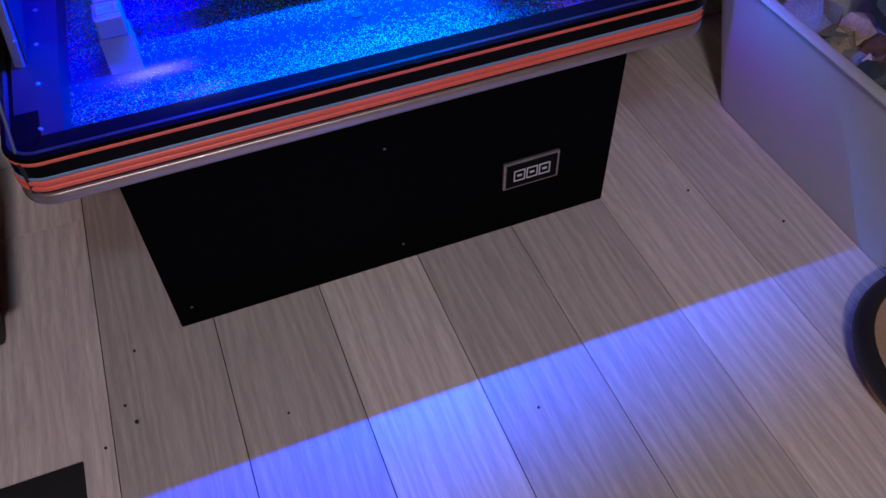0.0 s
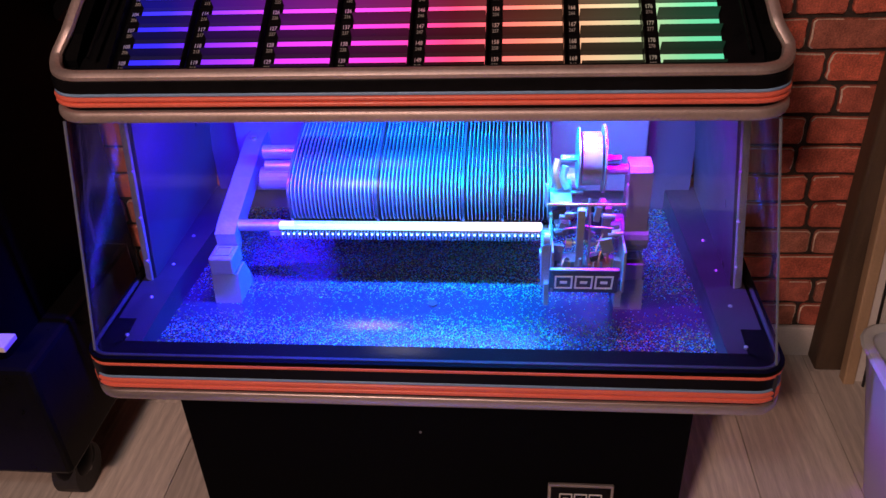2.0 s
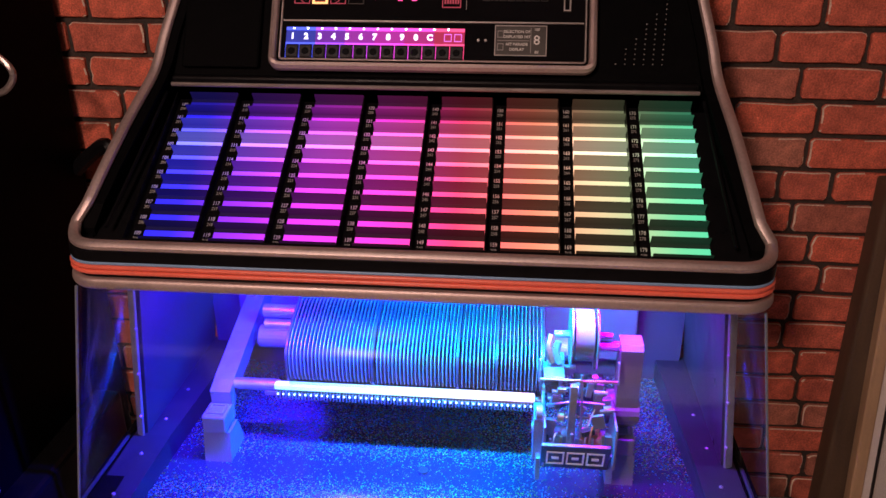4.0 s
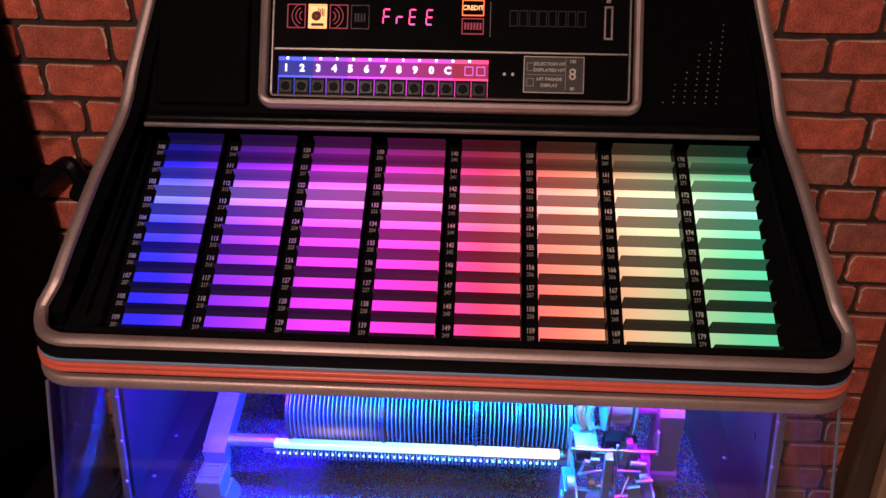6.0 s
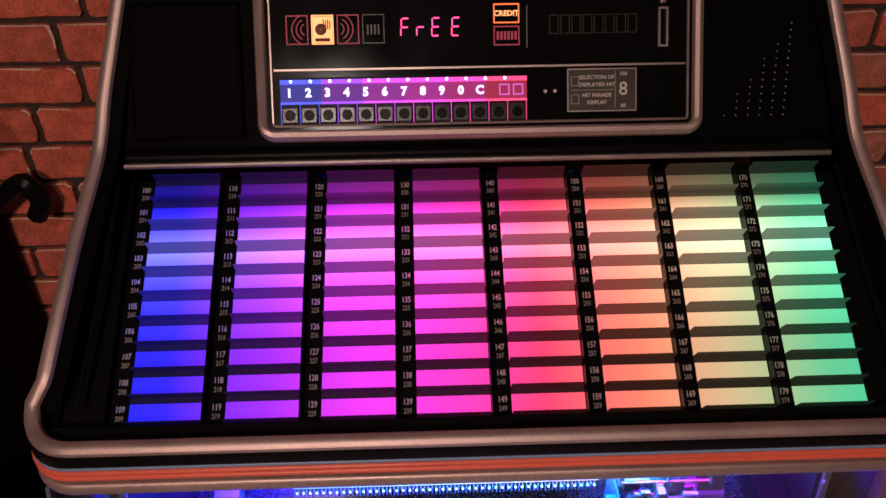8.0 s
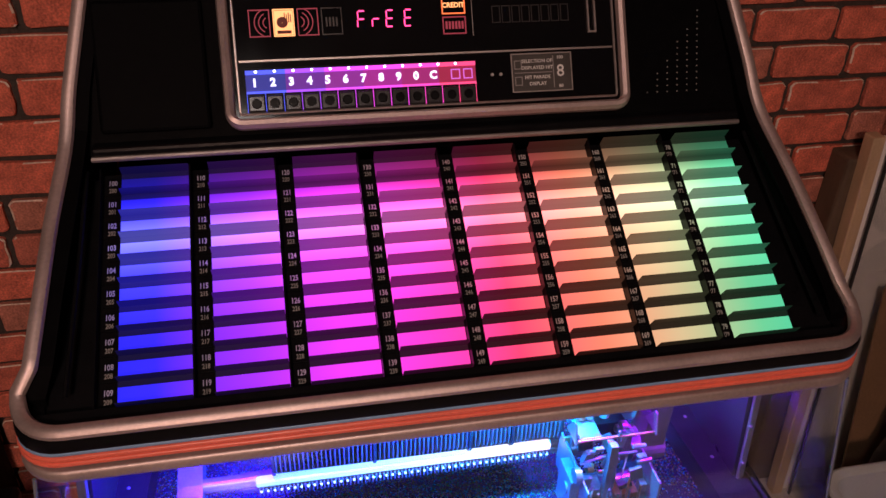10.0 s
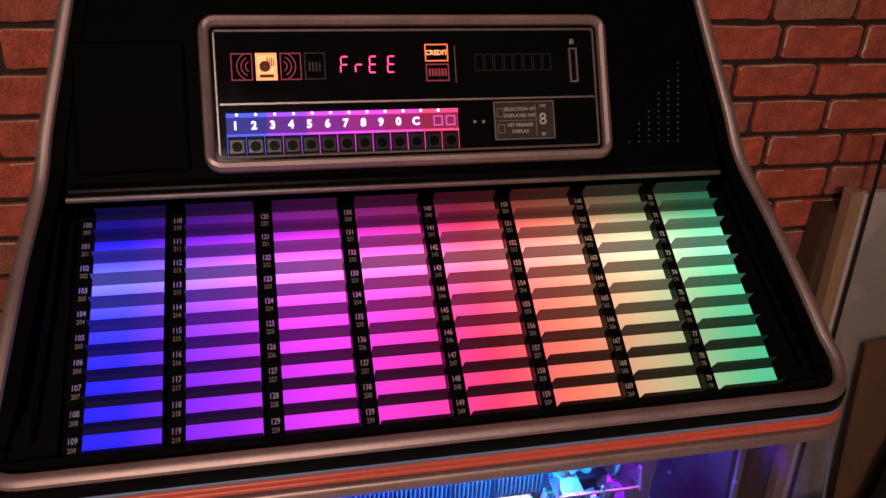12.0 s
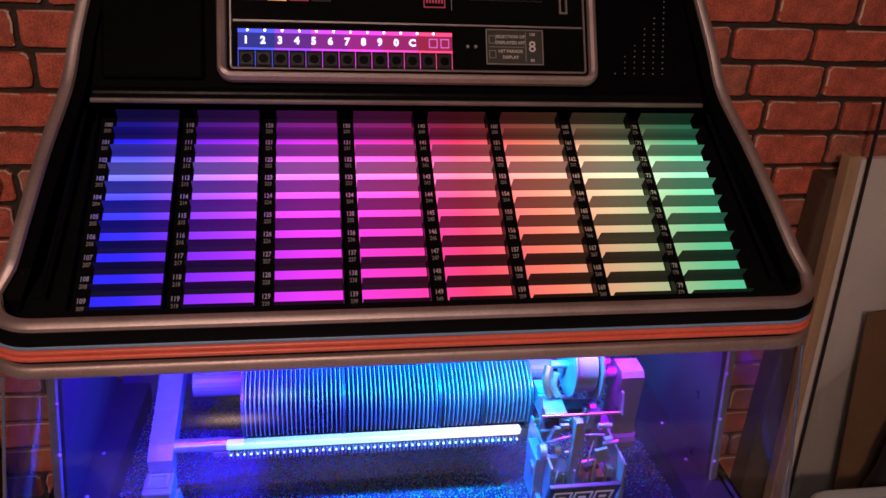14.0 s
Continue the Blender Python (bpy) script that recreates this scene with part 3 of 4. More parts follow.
# symbols in little windows
for k, (m, fill) in enumerate(((RED_DIM, 0), (CREAM_LIT, 1), (RED_DIM, 0), (DARKPRINT, 0))):
    u = 0.068 + k * 0.0565
    bm = bmesh.new()
    ring_bar(bm, u, u + 0.049, 0.585, 0.762, 0.0012, 0.010, 0.0112)
    if fill:
        rect_bar(bm, u + 0.003, u + 0.046, 0.595, 0.752, 0.0098, 0.0106)
    win = P("symbol_window", bm, m, parent=panel)
    bm = bmesh.new()
    if k == 1:
        disc_arc(bm, u + 0.021, 0.675, 0.0, 0.0068, 0, 360)
        rect_bar(bm, u + 0.008, u + 0.041, 0.602, 0.622, 0.0105, 0.0116)
        for j in range(4):
            rect_bar(bm, u + 0.026 + j * 0.0046, u + 0.0285 + j * 0.0046, 0.675, 0.735 - 0.01 * (j % 2), 0.0105, 0.0116)
    elif k == 3:
        for j in range(4):
            rect_bar(bm, u + 0.010 + j * 0.008, u + 0.014 + j * 0.008, 0.64, 0.70, 0.0100, 0.0110)
    else:
        side = 0.046 if k == 0 else 0.003
        for j in range(3):
            disc_arc(bm, u + side, 0.675, 0.006 + 0.0052 * j, 0.0072 + 0.0052 * j, 115 if k == 0 else -65, 245 if k == 0 else 65)
    part("symbol", bm, mat("dark_red_figure", (0.16, 0.02, 0.01), 0.5) if k == 1 else m, win)
# seven-segment digits that read F r E E
SEG = {"a": (0.15, 0.85, 0.93, 1.0), "g": (0.15, 0.85, 0.465, 0.535), "d": (0.15, 0.85, 0.0, 0.07), "f": (0.0, 0.13, 0.55, 0.93), "e": (0.0, 0.13, 0.07, 0.45)}
for k, segs in enumerate(("afeg", "eg", "afegd", "afegd")):
    bm = bmesh.new()
    for s in segs:
        a0, a1, b0, b1 = SEG[s]
        u = (0.321, 0.3565, 0.390, 0.4345)[k]
        sk = 0.003 * (b0 + b1) / 2
        rect_bar(bm, u + a0 * 0.019 + sk, u + a1 * 0.019 + sk, 0.622 + b0 * 0.115, 0.622 + b1 * 0.115, 0.010, 0.0112)
    P("lit_digit", bm, RED_LIT, "glowing red segment letter", parent=panel)
for k, (v, m) in enumerate(((0.695, ORANGE_LIT), (0.560, RED_DIM))):
    bm = bmesh.new()
    ring_bar(bm, 0.530, 0.588, v, v + 0.118, 0.0014, 0.010, 0.0112)
    win = P("credit_window", bm, m, parent=panel)
    if k == 0:
        lettering("lettering", "CREDIT", 0.0085, face_pose(CX0 + 0.559 * CW, CV0 + (v + 0.058) * CH, 0.0106), CREAM_LIT, win, bold=0.0002)
    else:
        bm = bmesh.new()
        for j in range(6):
            rect_bar(bm, 0.537 + j * 0.008, 0.542 + j * 0.008, v + 0.035, v + 0.085, 0.010, 0.0110)
        part("print_bars", bm, m, win)
# eight dark block shapes where the model name stands
for k in range(8):
    bm = bmesh.new()
    u = 0.655 + k * 0.0252
    ring_bar(bm, u, u + 0.021, 0.625, 0.74, 0.0008, 0.010, 0.0112)
    P("name_block", bm, DARKPRINT, parent=panel)
bm = bmesh.new()
ring_bar(bm, 0.900, 0.922, 0.535, 0.775, 0.0022, 0.010, 0.0135)
slot = P("coin_slot", bm, SILVER, "metal-edged coin slot", parent=panel)
bm = bmesh.new()
rect_bar(bm, 0.905, 0.917, 0.80, 0.84, 0.010, 0.013, 0.001)
part("coin_knob", bm, SILVER, slot)
# lit key strip
bm = bmesh.new()
rect_bar(bm, 0.0485, 0.604, 0.088, 0.385, 0.0095, 0.0110)
strip = P("key_strip", bm, BLACK_PAINT, "key strip lit blue and violet", parent=panel)
for k in range(24):
    gm = glow("strip_glow_%d" % (k // 4), hue(0.66 + 0.062 * (k // 4), 0.93), 1.1)
    for v0, v1 in ((0.345, 0.372), (0.222, 0.236), (0.090, 0.096)):
        bm = bmesh.new()
        rect_bar(bm, 0.0500 + k * 0.02306, 0.0500 + (k + 1) * 0.02306, v0, v1, 0.0109, 0.0118)
        part("light_guide", bm, gm, strip)
for k in range(6):
    bm = bmesh.new()
    rect_bar(bm, 0.0500 + k * 0.0922, 0.0500 + (k + 1) * 0.0922, 0.236, 0.345, 0.0100, 0.0112)
    part("number_window", bm, glow("number_window_glow_%d" % k, hue(0.66 + 0.062 * k, 0.96), 0.16), strip)
for k, ch in enumerate("1234567890C"):
    u = 0.070 + k * 0.0427
    lettering("key_number", ch, 0.0135, face_pose(CX0 + u * CW, CV0 + 0.290 * CH, 0.0116), glow("key_number_glow", (0.85, 0.82, 1.0), 1.4), strip, bold=0.0006)
for k in range(2):
    bm = bmesh.new()
    ring_bar(bm, 0.541 + k * 0.031, 0.564 + k * 0.031, 0.258, 0.325, 0.0012, 0.0109, 0.0120)
    part("key_symbol", bm, glow("violet_symbol", hue(0.8, 0.8), 0.7), strip)
for k in range(12):
    bm = bmesh.new()
    p = face_pose(CX0 + (0.074 + k * 0.0436) * CW, CV0 + 0.362 * CH, 0.0115).translation
    bmesh.ops.create_icosphere(bm, subdivisions=1, radius=0.0019, matrix=Matrix.Translation(p))
    part("diode", bm, DIODE, strip)
for k in range(14):
    bm = bmesh.new()
    rect_bar(bm, 0.0500 + k * 0.0424, 0.0512 + k * 0.0424, 0.096, 0.222, 0.0109, 0.0118)
    part("light_guide", bm, glow("strip_glow_%d" % min(5, k * 24 // 14 // 4), (1, 1, 1), 1.1), strip)
for k in range(13):
    u = 0.0525 + k * 0.0424
    bm = bmesh.new()
    rect_bar(bm, u, u + 0.0385, 0.102, 0.205, 0.0108, 0.0165, 0.0016)
    key = P("key", bm, mat("dark_key_cap", (0.03, 0.03, 0.034), 0.25, 0, 0.1, 40), parent=panel)
    bm = bmesh.new()
    c0, c1 = (face_pose(CX0 + (u + 0.0192) * CW, CV0 + 0.153 * CH, d).translation for d in (0.0163, 0.0175))
    cyl(bm, c0, c1, 0.0062, 18, 0.0052)
    part("key_dish", bm, BLACK_PAINT, key)
for u in (0.645, 0.667):
    bm = bmesh.new()
    cyl(bm, face_pose(CX0 + u * CW, CV0 + 0.275 * CH, 0.0098).translation, face_pose(CX0 + u * CW, CV0 + 0.275 * CH, 0.0118).translation, 0.0021, 12)
    P("screw", bm, SILVER, parent=panel)
# instruction plate
bm = bmesh.new()
ring_bar(bm, 0.695, 0.852, 0.145, 0.41, 0.0012, 0.010, 0.0116)
plate = P("instruction_plate", bm, SILVER, "printed instruction plate", parent=panel)
bm = bmesh.new()
rect_bar(bm, 0.697, 0.850, 0.152, 0.403, 0.0098, 0.0104)
part("plate_face", bm, mat("dark_grey_print_face", (0.055, 0.05, 0.046), 0.4), plate)
for txt, u, v, s in (("SELECTION OF", 0.762, 0.355, 0.0062), ("DISPLAYED HIT", 0.762, 0.310, 0.0062), ("HIT PARADE", 0.762, 0.245, 0.0062), ("DISPLAY", 0.762, 0.200, 0.0062), ("100", 0.822, 0.375, 0.006), ("8", 0.822, 0.28, 0.022), ("80", 0.822, 0.178, 0.006)):
    lettering("lettering", txt, s, face_pose(CX0 + u * CW, CV0 + v * CH, 0.0106), INK, plate, bold=0.00005)
for v in (0.333, 0.222):
    bm = bmesh.new()
    ring_bar(bm, 0.703, 0.722, v - 0.03, v + 0.03, 0.001, 0.0103, 0.0110)
    part("print_symbol", bm, DIM_INK, plate)
bm = bmesh.new()
rect_bar(bm, 0.703, 0.800, 0.275, 0.280, 0.0103, 0.0108)
rect_bar(bm, 0.803, 0.805, 0.17, 0.39, 0.0103, 0.0108)
part("print_line", bm, DIM_INK, plate)

# ---- title cards, on ten steps of a recessed slope ----
bm = bmesh.new()
prism(bm, [(-0.012, 0.930), (-0.004, 0.957), (0.0076, 0.9628), (0.0145, 0.9485), (0.267, 1.0955), (0.267, 1.055), (0.01, 0.915)], -0.466, 0.466)
title_panel = P("title_panel", bm, BLACK_PAINT, "stepped rack of white title cards lit in colours")
RUN, RISE, DEEP = 0.02504, 0.01486, 0.0155
PITCH = math.hypot(RUN, RISE)
SY, SZ = RUN / PITCH, RISE / PITCH          # up the slope
SLOPE = math.atan2(RISE, RUN)
COLX = [-0.390 + 0.1027 * c for c in range(8)]
CARDW = 0.0800


def on_slope(a, d):
    """Point a metres up the slope from a slat's foot, d metres out of it, seen from the slat's tip."""
    return (a * SY - (d - DEEP) * SZ, a * SZ + (d - DEEP) * SY)


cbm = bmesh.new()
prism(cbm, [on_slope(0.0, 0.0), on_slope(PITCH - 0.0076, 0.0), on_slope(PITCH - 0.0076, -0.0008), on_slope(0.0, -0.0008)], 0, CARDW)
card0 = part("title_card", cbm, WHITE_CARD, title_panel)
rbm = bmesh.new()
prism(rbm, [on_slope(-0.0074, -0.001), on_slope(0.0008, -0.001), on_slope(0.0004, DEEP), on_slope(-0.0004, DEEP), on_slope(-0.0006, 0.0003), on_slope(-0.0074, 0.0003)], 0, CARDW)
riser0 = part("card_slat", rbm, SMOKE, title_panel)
nbm = bmesh.new()
prism(nbm, [on_slope(0.0, -0.0002), on_slope(PITCH - 0.0008, -0.0002), on_slope(PITCH - 0.0008, -0.0014), on_slope(0.0, -0.0014)], -0.0202, -0.0008)
plate0 = part("number_plate", nbm, BLACK_PAINT, title_panel)
for c in range(8):
    bm = bmesh.new()
    prism(bm, [(0.008, 0.950), (0.010, 0.9640), (0.262, 1.1130), (0.266, 1.096)], COLX[c] - 0.0222, COLX[c] - 0.0204)
    P("column_divider", bm, BLACK_PAINT, parent=title_panel)
    for r in range(10):
        y, z = 0.0105 + (9 - r) * RUN, 0.9655 + (9 - r) * RISE
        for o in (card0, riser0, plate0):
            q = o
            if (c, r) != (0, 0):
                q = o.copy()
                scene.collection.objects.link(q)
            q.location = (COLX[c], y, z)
        if r == 0:
            q = riser0.copy()
            scene.collection.objects.link(q)
            q.location = (COLX[c], y + RUN, z + RISE)
        n = 100 + 10 * c + r
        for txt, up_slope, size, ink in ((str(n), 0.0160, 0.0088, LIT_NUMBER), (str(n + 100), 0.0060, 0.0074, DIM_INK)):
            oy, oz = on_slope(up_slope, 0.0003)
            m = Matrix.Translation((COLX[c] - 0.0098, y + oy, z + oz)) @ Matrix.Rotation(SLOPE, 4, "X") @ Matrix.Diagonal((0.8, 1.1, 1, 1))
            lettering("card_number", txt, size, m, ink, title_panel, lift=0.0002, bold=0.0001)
for s in (-1, 1):
    bm = bmesh.new()
    tube(bm, smooth_path([(s * 0.438, 0.018, 0.974), (s * 0.430, 0.135, 1.046), (s * 0.424, 0.250, 1.116)], 4), 0.0028, 6)
    P("side_rail", bm, BLACK_PAINT, parent=title_panel, smooth=True)

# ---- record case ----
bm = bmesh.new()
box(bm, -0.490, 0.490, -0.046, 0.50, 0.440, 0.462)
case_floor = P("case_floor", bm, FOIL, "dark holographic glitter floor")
for s in (-1, 1):
    bm = bmesh.new()
    prism(bm, [(-0.050, 0.440), (-0.050, 0.492), (0.16, 0.505), (0.52, 0.505), (0.52, 0.44)], lambda y, z: s * (0.476 - 0.05 * max(0, y)), lambda y, z: s * (0.540 - 0.03 * max(0, y)))
    kerb = P("case_kerb", bm, mat("dark_blue_black_kerb", (0.018, 0.02, 0.024), 0.35, 0, 0.2, 30))
    for k in range(4):
        bm = bmesh.new()
        yy = 0.01 + k * 0.10
        bmesh.ops.create_icosphere(bm, subdivisions=1, radius=0.0042, matrix=Matrix.Translation((s * (0.505 - 0.04 * yy), yy, 0.496 + 0.008 * min(1, yy / 0.16))))
        P("screw", bm, STEEL, parent=kerb)
    # side wall of the case, behind the clear cover
    bm = bmesh.new()
    prism(bm, [(0.165, 0.50), (0.15, 0.898), (0.52, 0.898), (0.52, 0.50)], lambda y, z: s * float(np.interp(z, (0.5, 0.89), (0.525, 0.478))), lambda y, z: s * float(np.interp(z, (0.5, 0.89), (0.512, 0.465))))
    wall = P("case_side", bm, mat("dark_case_side", (0.036, 0.039, 0.046), 0.32, 0, 0.2, 20))
    bm = bmesh.new()
    tube(bm, [(s * 0.522, 0.160, 0.506), (s * 0.476, 0.142, 0.896)], 0.008, 8, 0.004)
    channel = P("cover_channel", bm, STEEL, smooth=True)
    for k in range(4):
        bm = bmesh.new()
        f = 0.12 + k * 0.24
        bmesh.ops.create_icosphere(bm, subdivisions=1, radius=0.004, matrix=Matrix.Translation((s * (0.517 - 0.046 * f), 0.152 - 0.014 * f, 0.506 + 0.38 * f)))
        P("screw", bm, STEEL, parent=channel)
bm = bmesh.new()
box(bm, -0.50, 0.50, 0.505, 0.52, 0.44, 0.89)
P("case_back", bm, mat("dark_case_back", (0.05, 0.052, 0.06), 0.4, 0, 0.2, 20))
for x0, x1 in ((-0.43, -0.25), (0.21, 0.40)):
    bm = bmesh.new()
    box(bm, x0, x1, 0.47, 0.504, 0.52, 0.885, bevel=0.004)
    P("grey_back_panel", bm, GREYPANEL, "pale grey metal panel")
bm = bmesh.new()
box(bm, -0.475, 0.475, -0.01, 0.52, 0.8995, 0.910)
P("case_roof", bm, BLACK_PAINT)
# clear cover, wrapped round front and sides and leaning in to the top
bot, top = u_path(0.546, -0.046, 0.16, 0.035), u_path(0.486, -0.022, 0.15, 0.035)
bm = bmesh.new()
rows = [[bm.verts.new((x - nx * d, y - ny * d, z)) for x, y, nx, ny in path] for path, z, d in ((bot, 0.499, 0), (top, 0.899, 0))]
for i in range(len(bot) - 1):
    bm.faces.new((rows[0][i], rows[0][i + 1], rows[1][i + 1], rows[1][i]))
cover = P("clear_cover", bm, CASEGLASS, "clear acrylic cover", True)
cover.visible_shadow = False
sol = cover.modifiers.new("thickness", "SOLIDIFY")
sol.thickness = 0.004
bm = bmesh.new()
tube(bm, [(x, y, 0.5015) for x, y, _, _ in bot], 0.0035, 6)
P("cover_gasket", bm, mat("blue_grey_gasket", (0.025, 0.03, 0.04), 0.4), smooth=True)
for s in (-1, 1):
    bm = bmesh.new()
    tube(bm, [(s * 0.537, -0.038, 0.504), (s * 0.479, -0.016, 0.896)], 0.0022, 6)
    P("cover_edge", bm, mat("milky_acrylic_edge", (0.16, 0.18, 0.21), 0.25), smooth=True)
bm = bmesh.new()
cyl(bm, (-0.004, 0.155, 0.4615), (-0.004, 0.155, 0.466), 0.009, 18)
P("floor_pin", bm, RUBBER, parent=case_floor)

# record rack: upright dividers with a blunt rounded front, records between them
CYC, CZC = 0.335, 0.641
rack = P("record_rack", cyl(bmesh.new(), (-0.34, CYC, CZC - 0.02), (0.27, CYC, CZC - 0.02), 0.022, 20), GREY, "row of thin metal dividers holding records")


def blunt(grow=0.0, n=44):
    """Outline of a divider: upright at the front, with a rounded shoulder and a gently rising top."""
    out = []
    for k in range(n):
        c, d = math.cos(2 * math.pi * k / n), math.sin(2 * math.pi * k / n)
        y = CYC + (0.138 + grow) * math.copysign(abs(c) ** 0.55, c)
        out.append((y, CZC + (0.047 + grow) * math.copysign(abs(d) ** 0.55, d) + (0.24 * (y - 0.197) if d > 0 else 0)))
    return out


fbm = bmesh.new()
prism(fbm, blunt(), -0.0007, 0.0007)
fin0 = part("divider", fbm, FIN, rack)
dbm = bmesh.new()
cyl(dbm, (-0.0007, CYC - 0.03, CZC - 0.012), (0.0007, CYC - 0.03, CZC - 0.012), 0.0885, 40)
rec0 = part("record", dbm, VINYL, rack)
NF = 66
for k in range(NF):
    x = -0.246 + k * 0.443 / (NF - 1)
    for o, dx in ((fin0, 0), (rec0, 0.0036)):
        q = o if k == 0 else o.copy()
        if k:
            scene.collection.objects.link(q)
        q.location = (x + dx, 0, 0)
for x in (-0.2505, -0.0975, 0.0525, 0.1205, 0.2005):
    bm = bmesh.new()
    prism(bm, blunt(0.003), x - 0.0022, x + 0.0022)
    P("rack_ring", bm, mat("dark_rack_ring", (0.03, 0.03, 0.033), 0.4), parent=rack)
bm = bmesh.new()
cyl(bm, (-0.2555, CYC - 0.06, CZC + 0.03), (-0.2527, CYC - 0.06, CZC + 0.03), 0.020, 20)
P("record_label", bm, mat("cream_record_label", (0.7, 0.55, 0.4), 0.6), parent=rack)
bm = bmesh.new()
box(bm, -0.30, 0.21, 0.21, 0.245, 0.570, 0.578)
comb = P("comb_rail", bm, GREY, "comb rail under the rack", parent=rack)
tbm = bmesh.new()
box(tbm, -0.0010, 0.0010, 0.200, 0.216, 0.570, 0.584)
tooth = part("comb_tooth", tbm, FIN, comb)
for k in range(80):
    q = tooth if k == 0 else tooth.copy()
    if k:
        scene.collection.objects.link(q)
    q.location = (-0.275 + k * 0.0058, 0, 0)
bm = bmesh.new()
box(bm, -0.279, 0.189, 0.201, 0.216, 0.588, 0.600, bevel=0.003)
P("diode_rod", bm, ROD, "bright diode rod, white fading from cyan to pink")
dot = None
for k in range(46):
    if dot is None:
        bm = bmesh.new()
        bmesh.ops.create_icosphere(bm, subdivisions=1, radius=0.0022)
        dot = P("rod_diode", bm, ROD, parent=comb)
        q = dot
    else:
        q = dot.copy()
        scene.collection.objects.link(q)
    q.location = (-0.272 + k * 0.0101, 0.199, 0.5815)
bm = bmesh.new()
cyl(bm, (-0.37, 0.222, 0.585), (-0.275, 0.222, 0.585), 0.011, 16)
P("rail_end", bm, STEEL, smooth=True)
bm = bmesh.new()
cyl(bm, (0.15, 0.222, 0.580), (0.33, 0.222, 0.580), 0.008, 14)
P("guide_rail", bm, STEEL, smooth=True)


def bracket(s, x0, x1):
    """Cast foot of the record unit."""
    bm = bmesh.new()
    prism(bm, [(0.148, 0.452), (0.158, 0.520), (0.20, 0.520), (0.235, 0.452)], x0 - 0.003, x1 + 0.003)
    foot = P("bracket", bm, GREY, "grey cast bracket")
    bm = bmesh.new()
    box(bm, x0, x1, 0.150, 0.205, 0.524, 0.558, bevel=0.003)
    part("bracket_block", bm, GREY, foot)
    bm = bmesh.new()
    ring = ((x0 + 0.006, x1 - 0.006, 0.160, 0.164), (x0 + 0.006, x1 - 0.006, 0.186, 0.190), (x0 + 0.006, x0 + 0.010, 0.164, 0.186), (x1 - 0.010, x1 - 0.006, 0.164, 0.186))
    for a, b, c, d in ring:
        box(bm, a, b, c, d, 0.558, 0.5605)
    part("clip", bm, STEEL, foot)
    return foot


bl = bracket(-1, -0.400, -0.357)
bracket(1, 0.318, 0.360)
bm = bmesh.new()
prism(bm, [(0.195, 0.548), (0.190, 0.585), (0.215, 0.596), (0.43, 0.660), (0.47, 0.660), (0.47, 0.630), (0.23, 0.565), (0.21, 0.548)], -0.395, -0.358)
arm = P("support_arm", bm, STEEL, "flat steel support arm")
bm = bmesh.new()
cyl(bm, (-0.377, 0.43, 0.655), (-0.377, 0.43, 0.664), 0.006, 12)
part("bolt", bm, BRASS, arm)
for z in (0.612, 0.645, 0.675):
    bm = bmesh.new()
    cyl(bm, (-0.33, 0.34, z), (-0.25, 0.34, z), 0.013, 14)
    P("spindle", bm, STEEL, smooth=True)
# motor casing
bm = bmesh.new()
prism(bm, [(0.165, 0.575), (0.155, 0.60), (0.150, 0.730), (0.156, 0.739), (0.190, 0.739), (0.197, 0.732), (0.200, 0.575)], 0.322, 0.358)
motor = P("motor_casing", bm, GREY, "grey motor casing")
bm = bmesh.new()
cyl(bm, (0.27, 0.180, 0.722), (0.325, 0.180, 0.722), 0.009, 14)
part("shaft", bm, STEEL, motor)
bm = bmesh.new()
cyl(bm, (0.308, 0.18, 0.605), (0.362, 0.18, 0.605), 0.030, 20)
part("gear_cover", bm, GREY, motor)

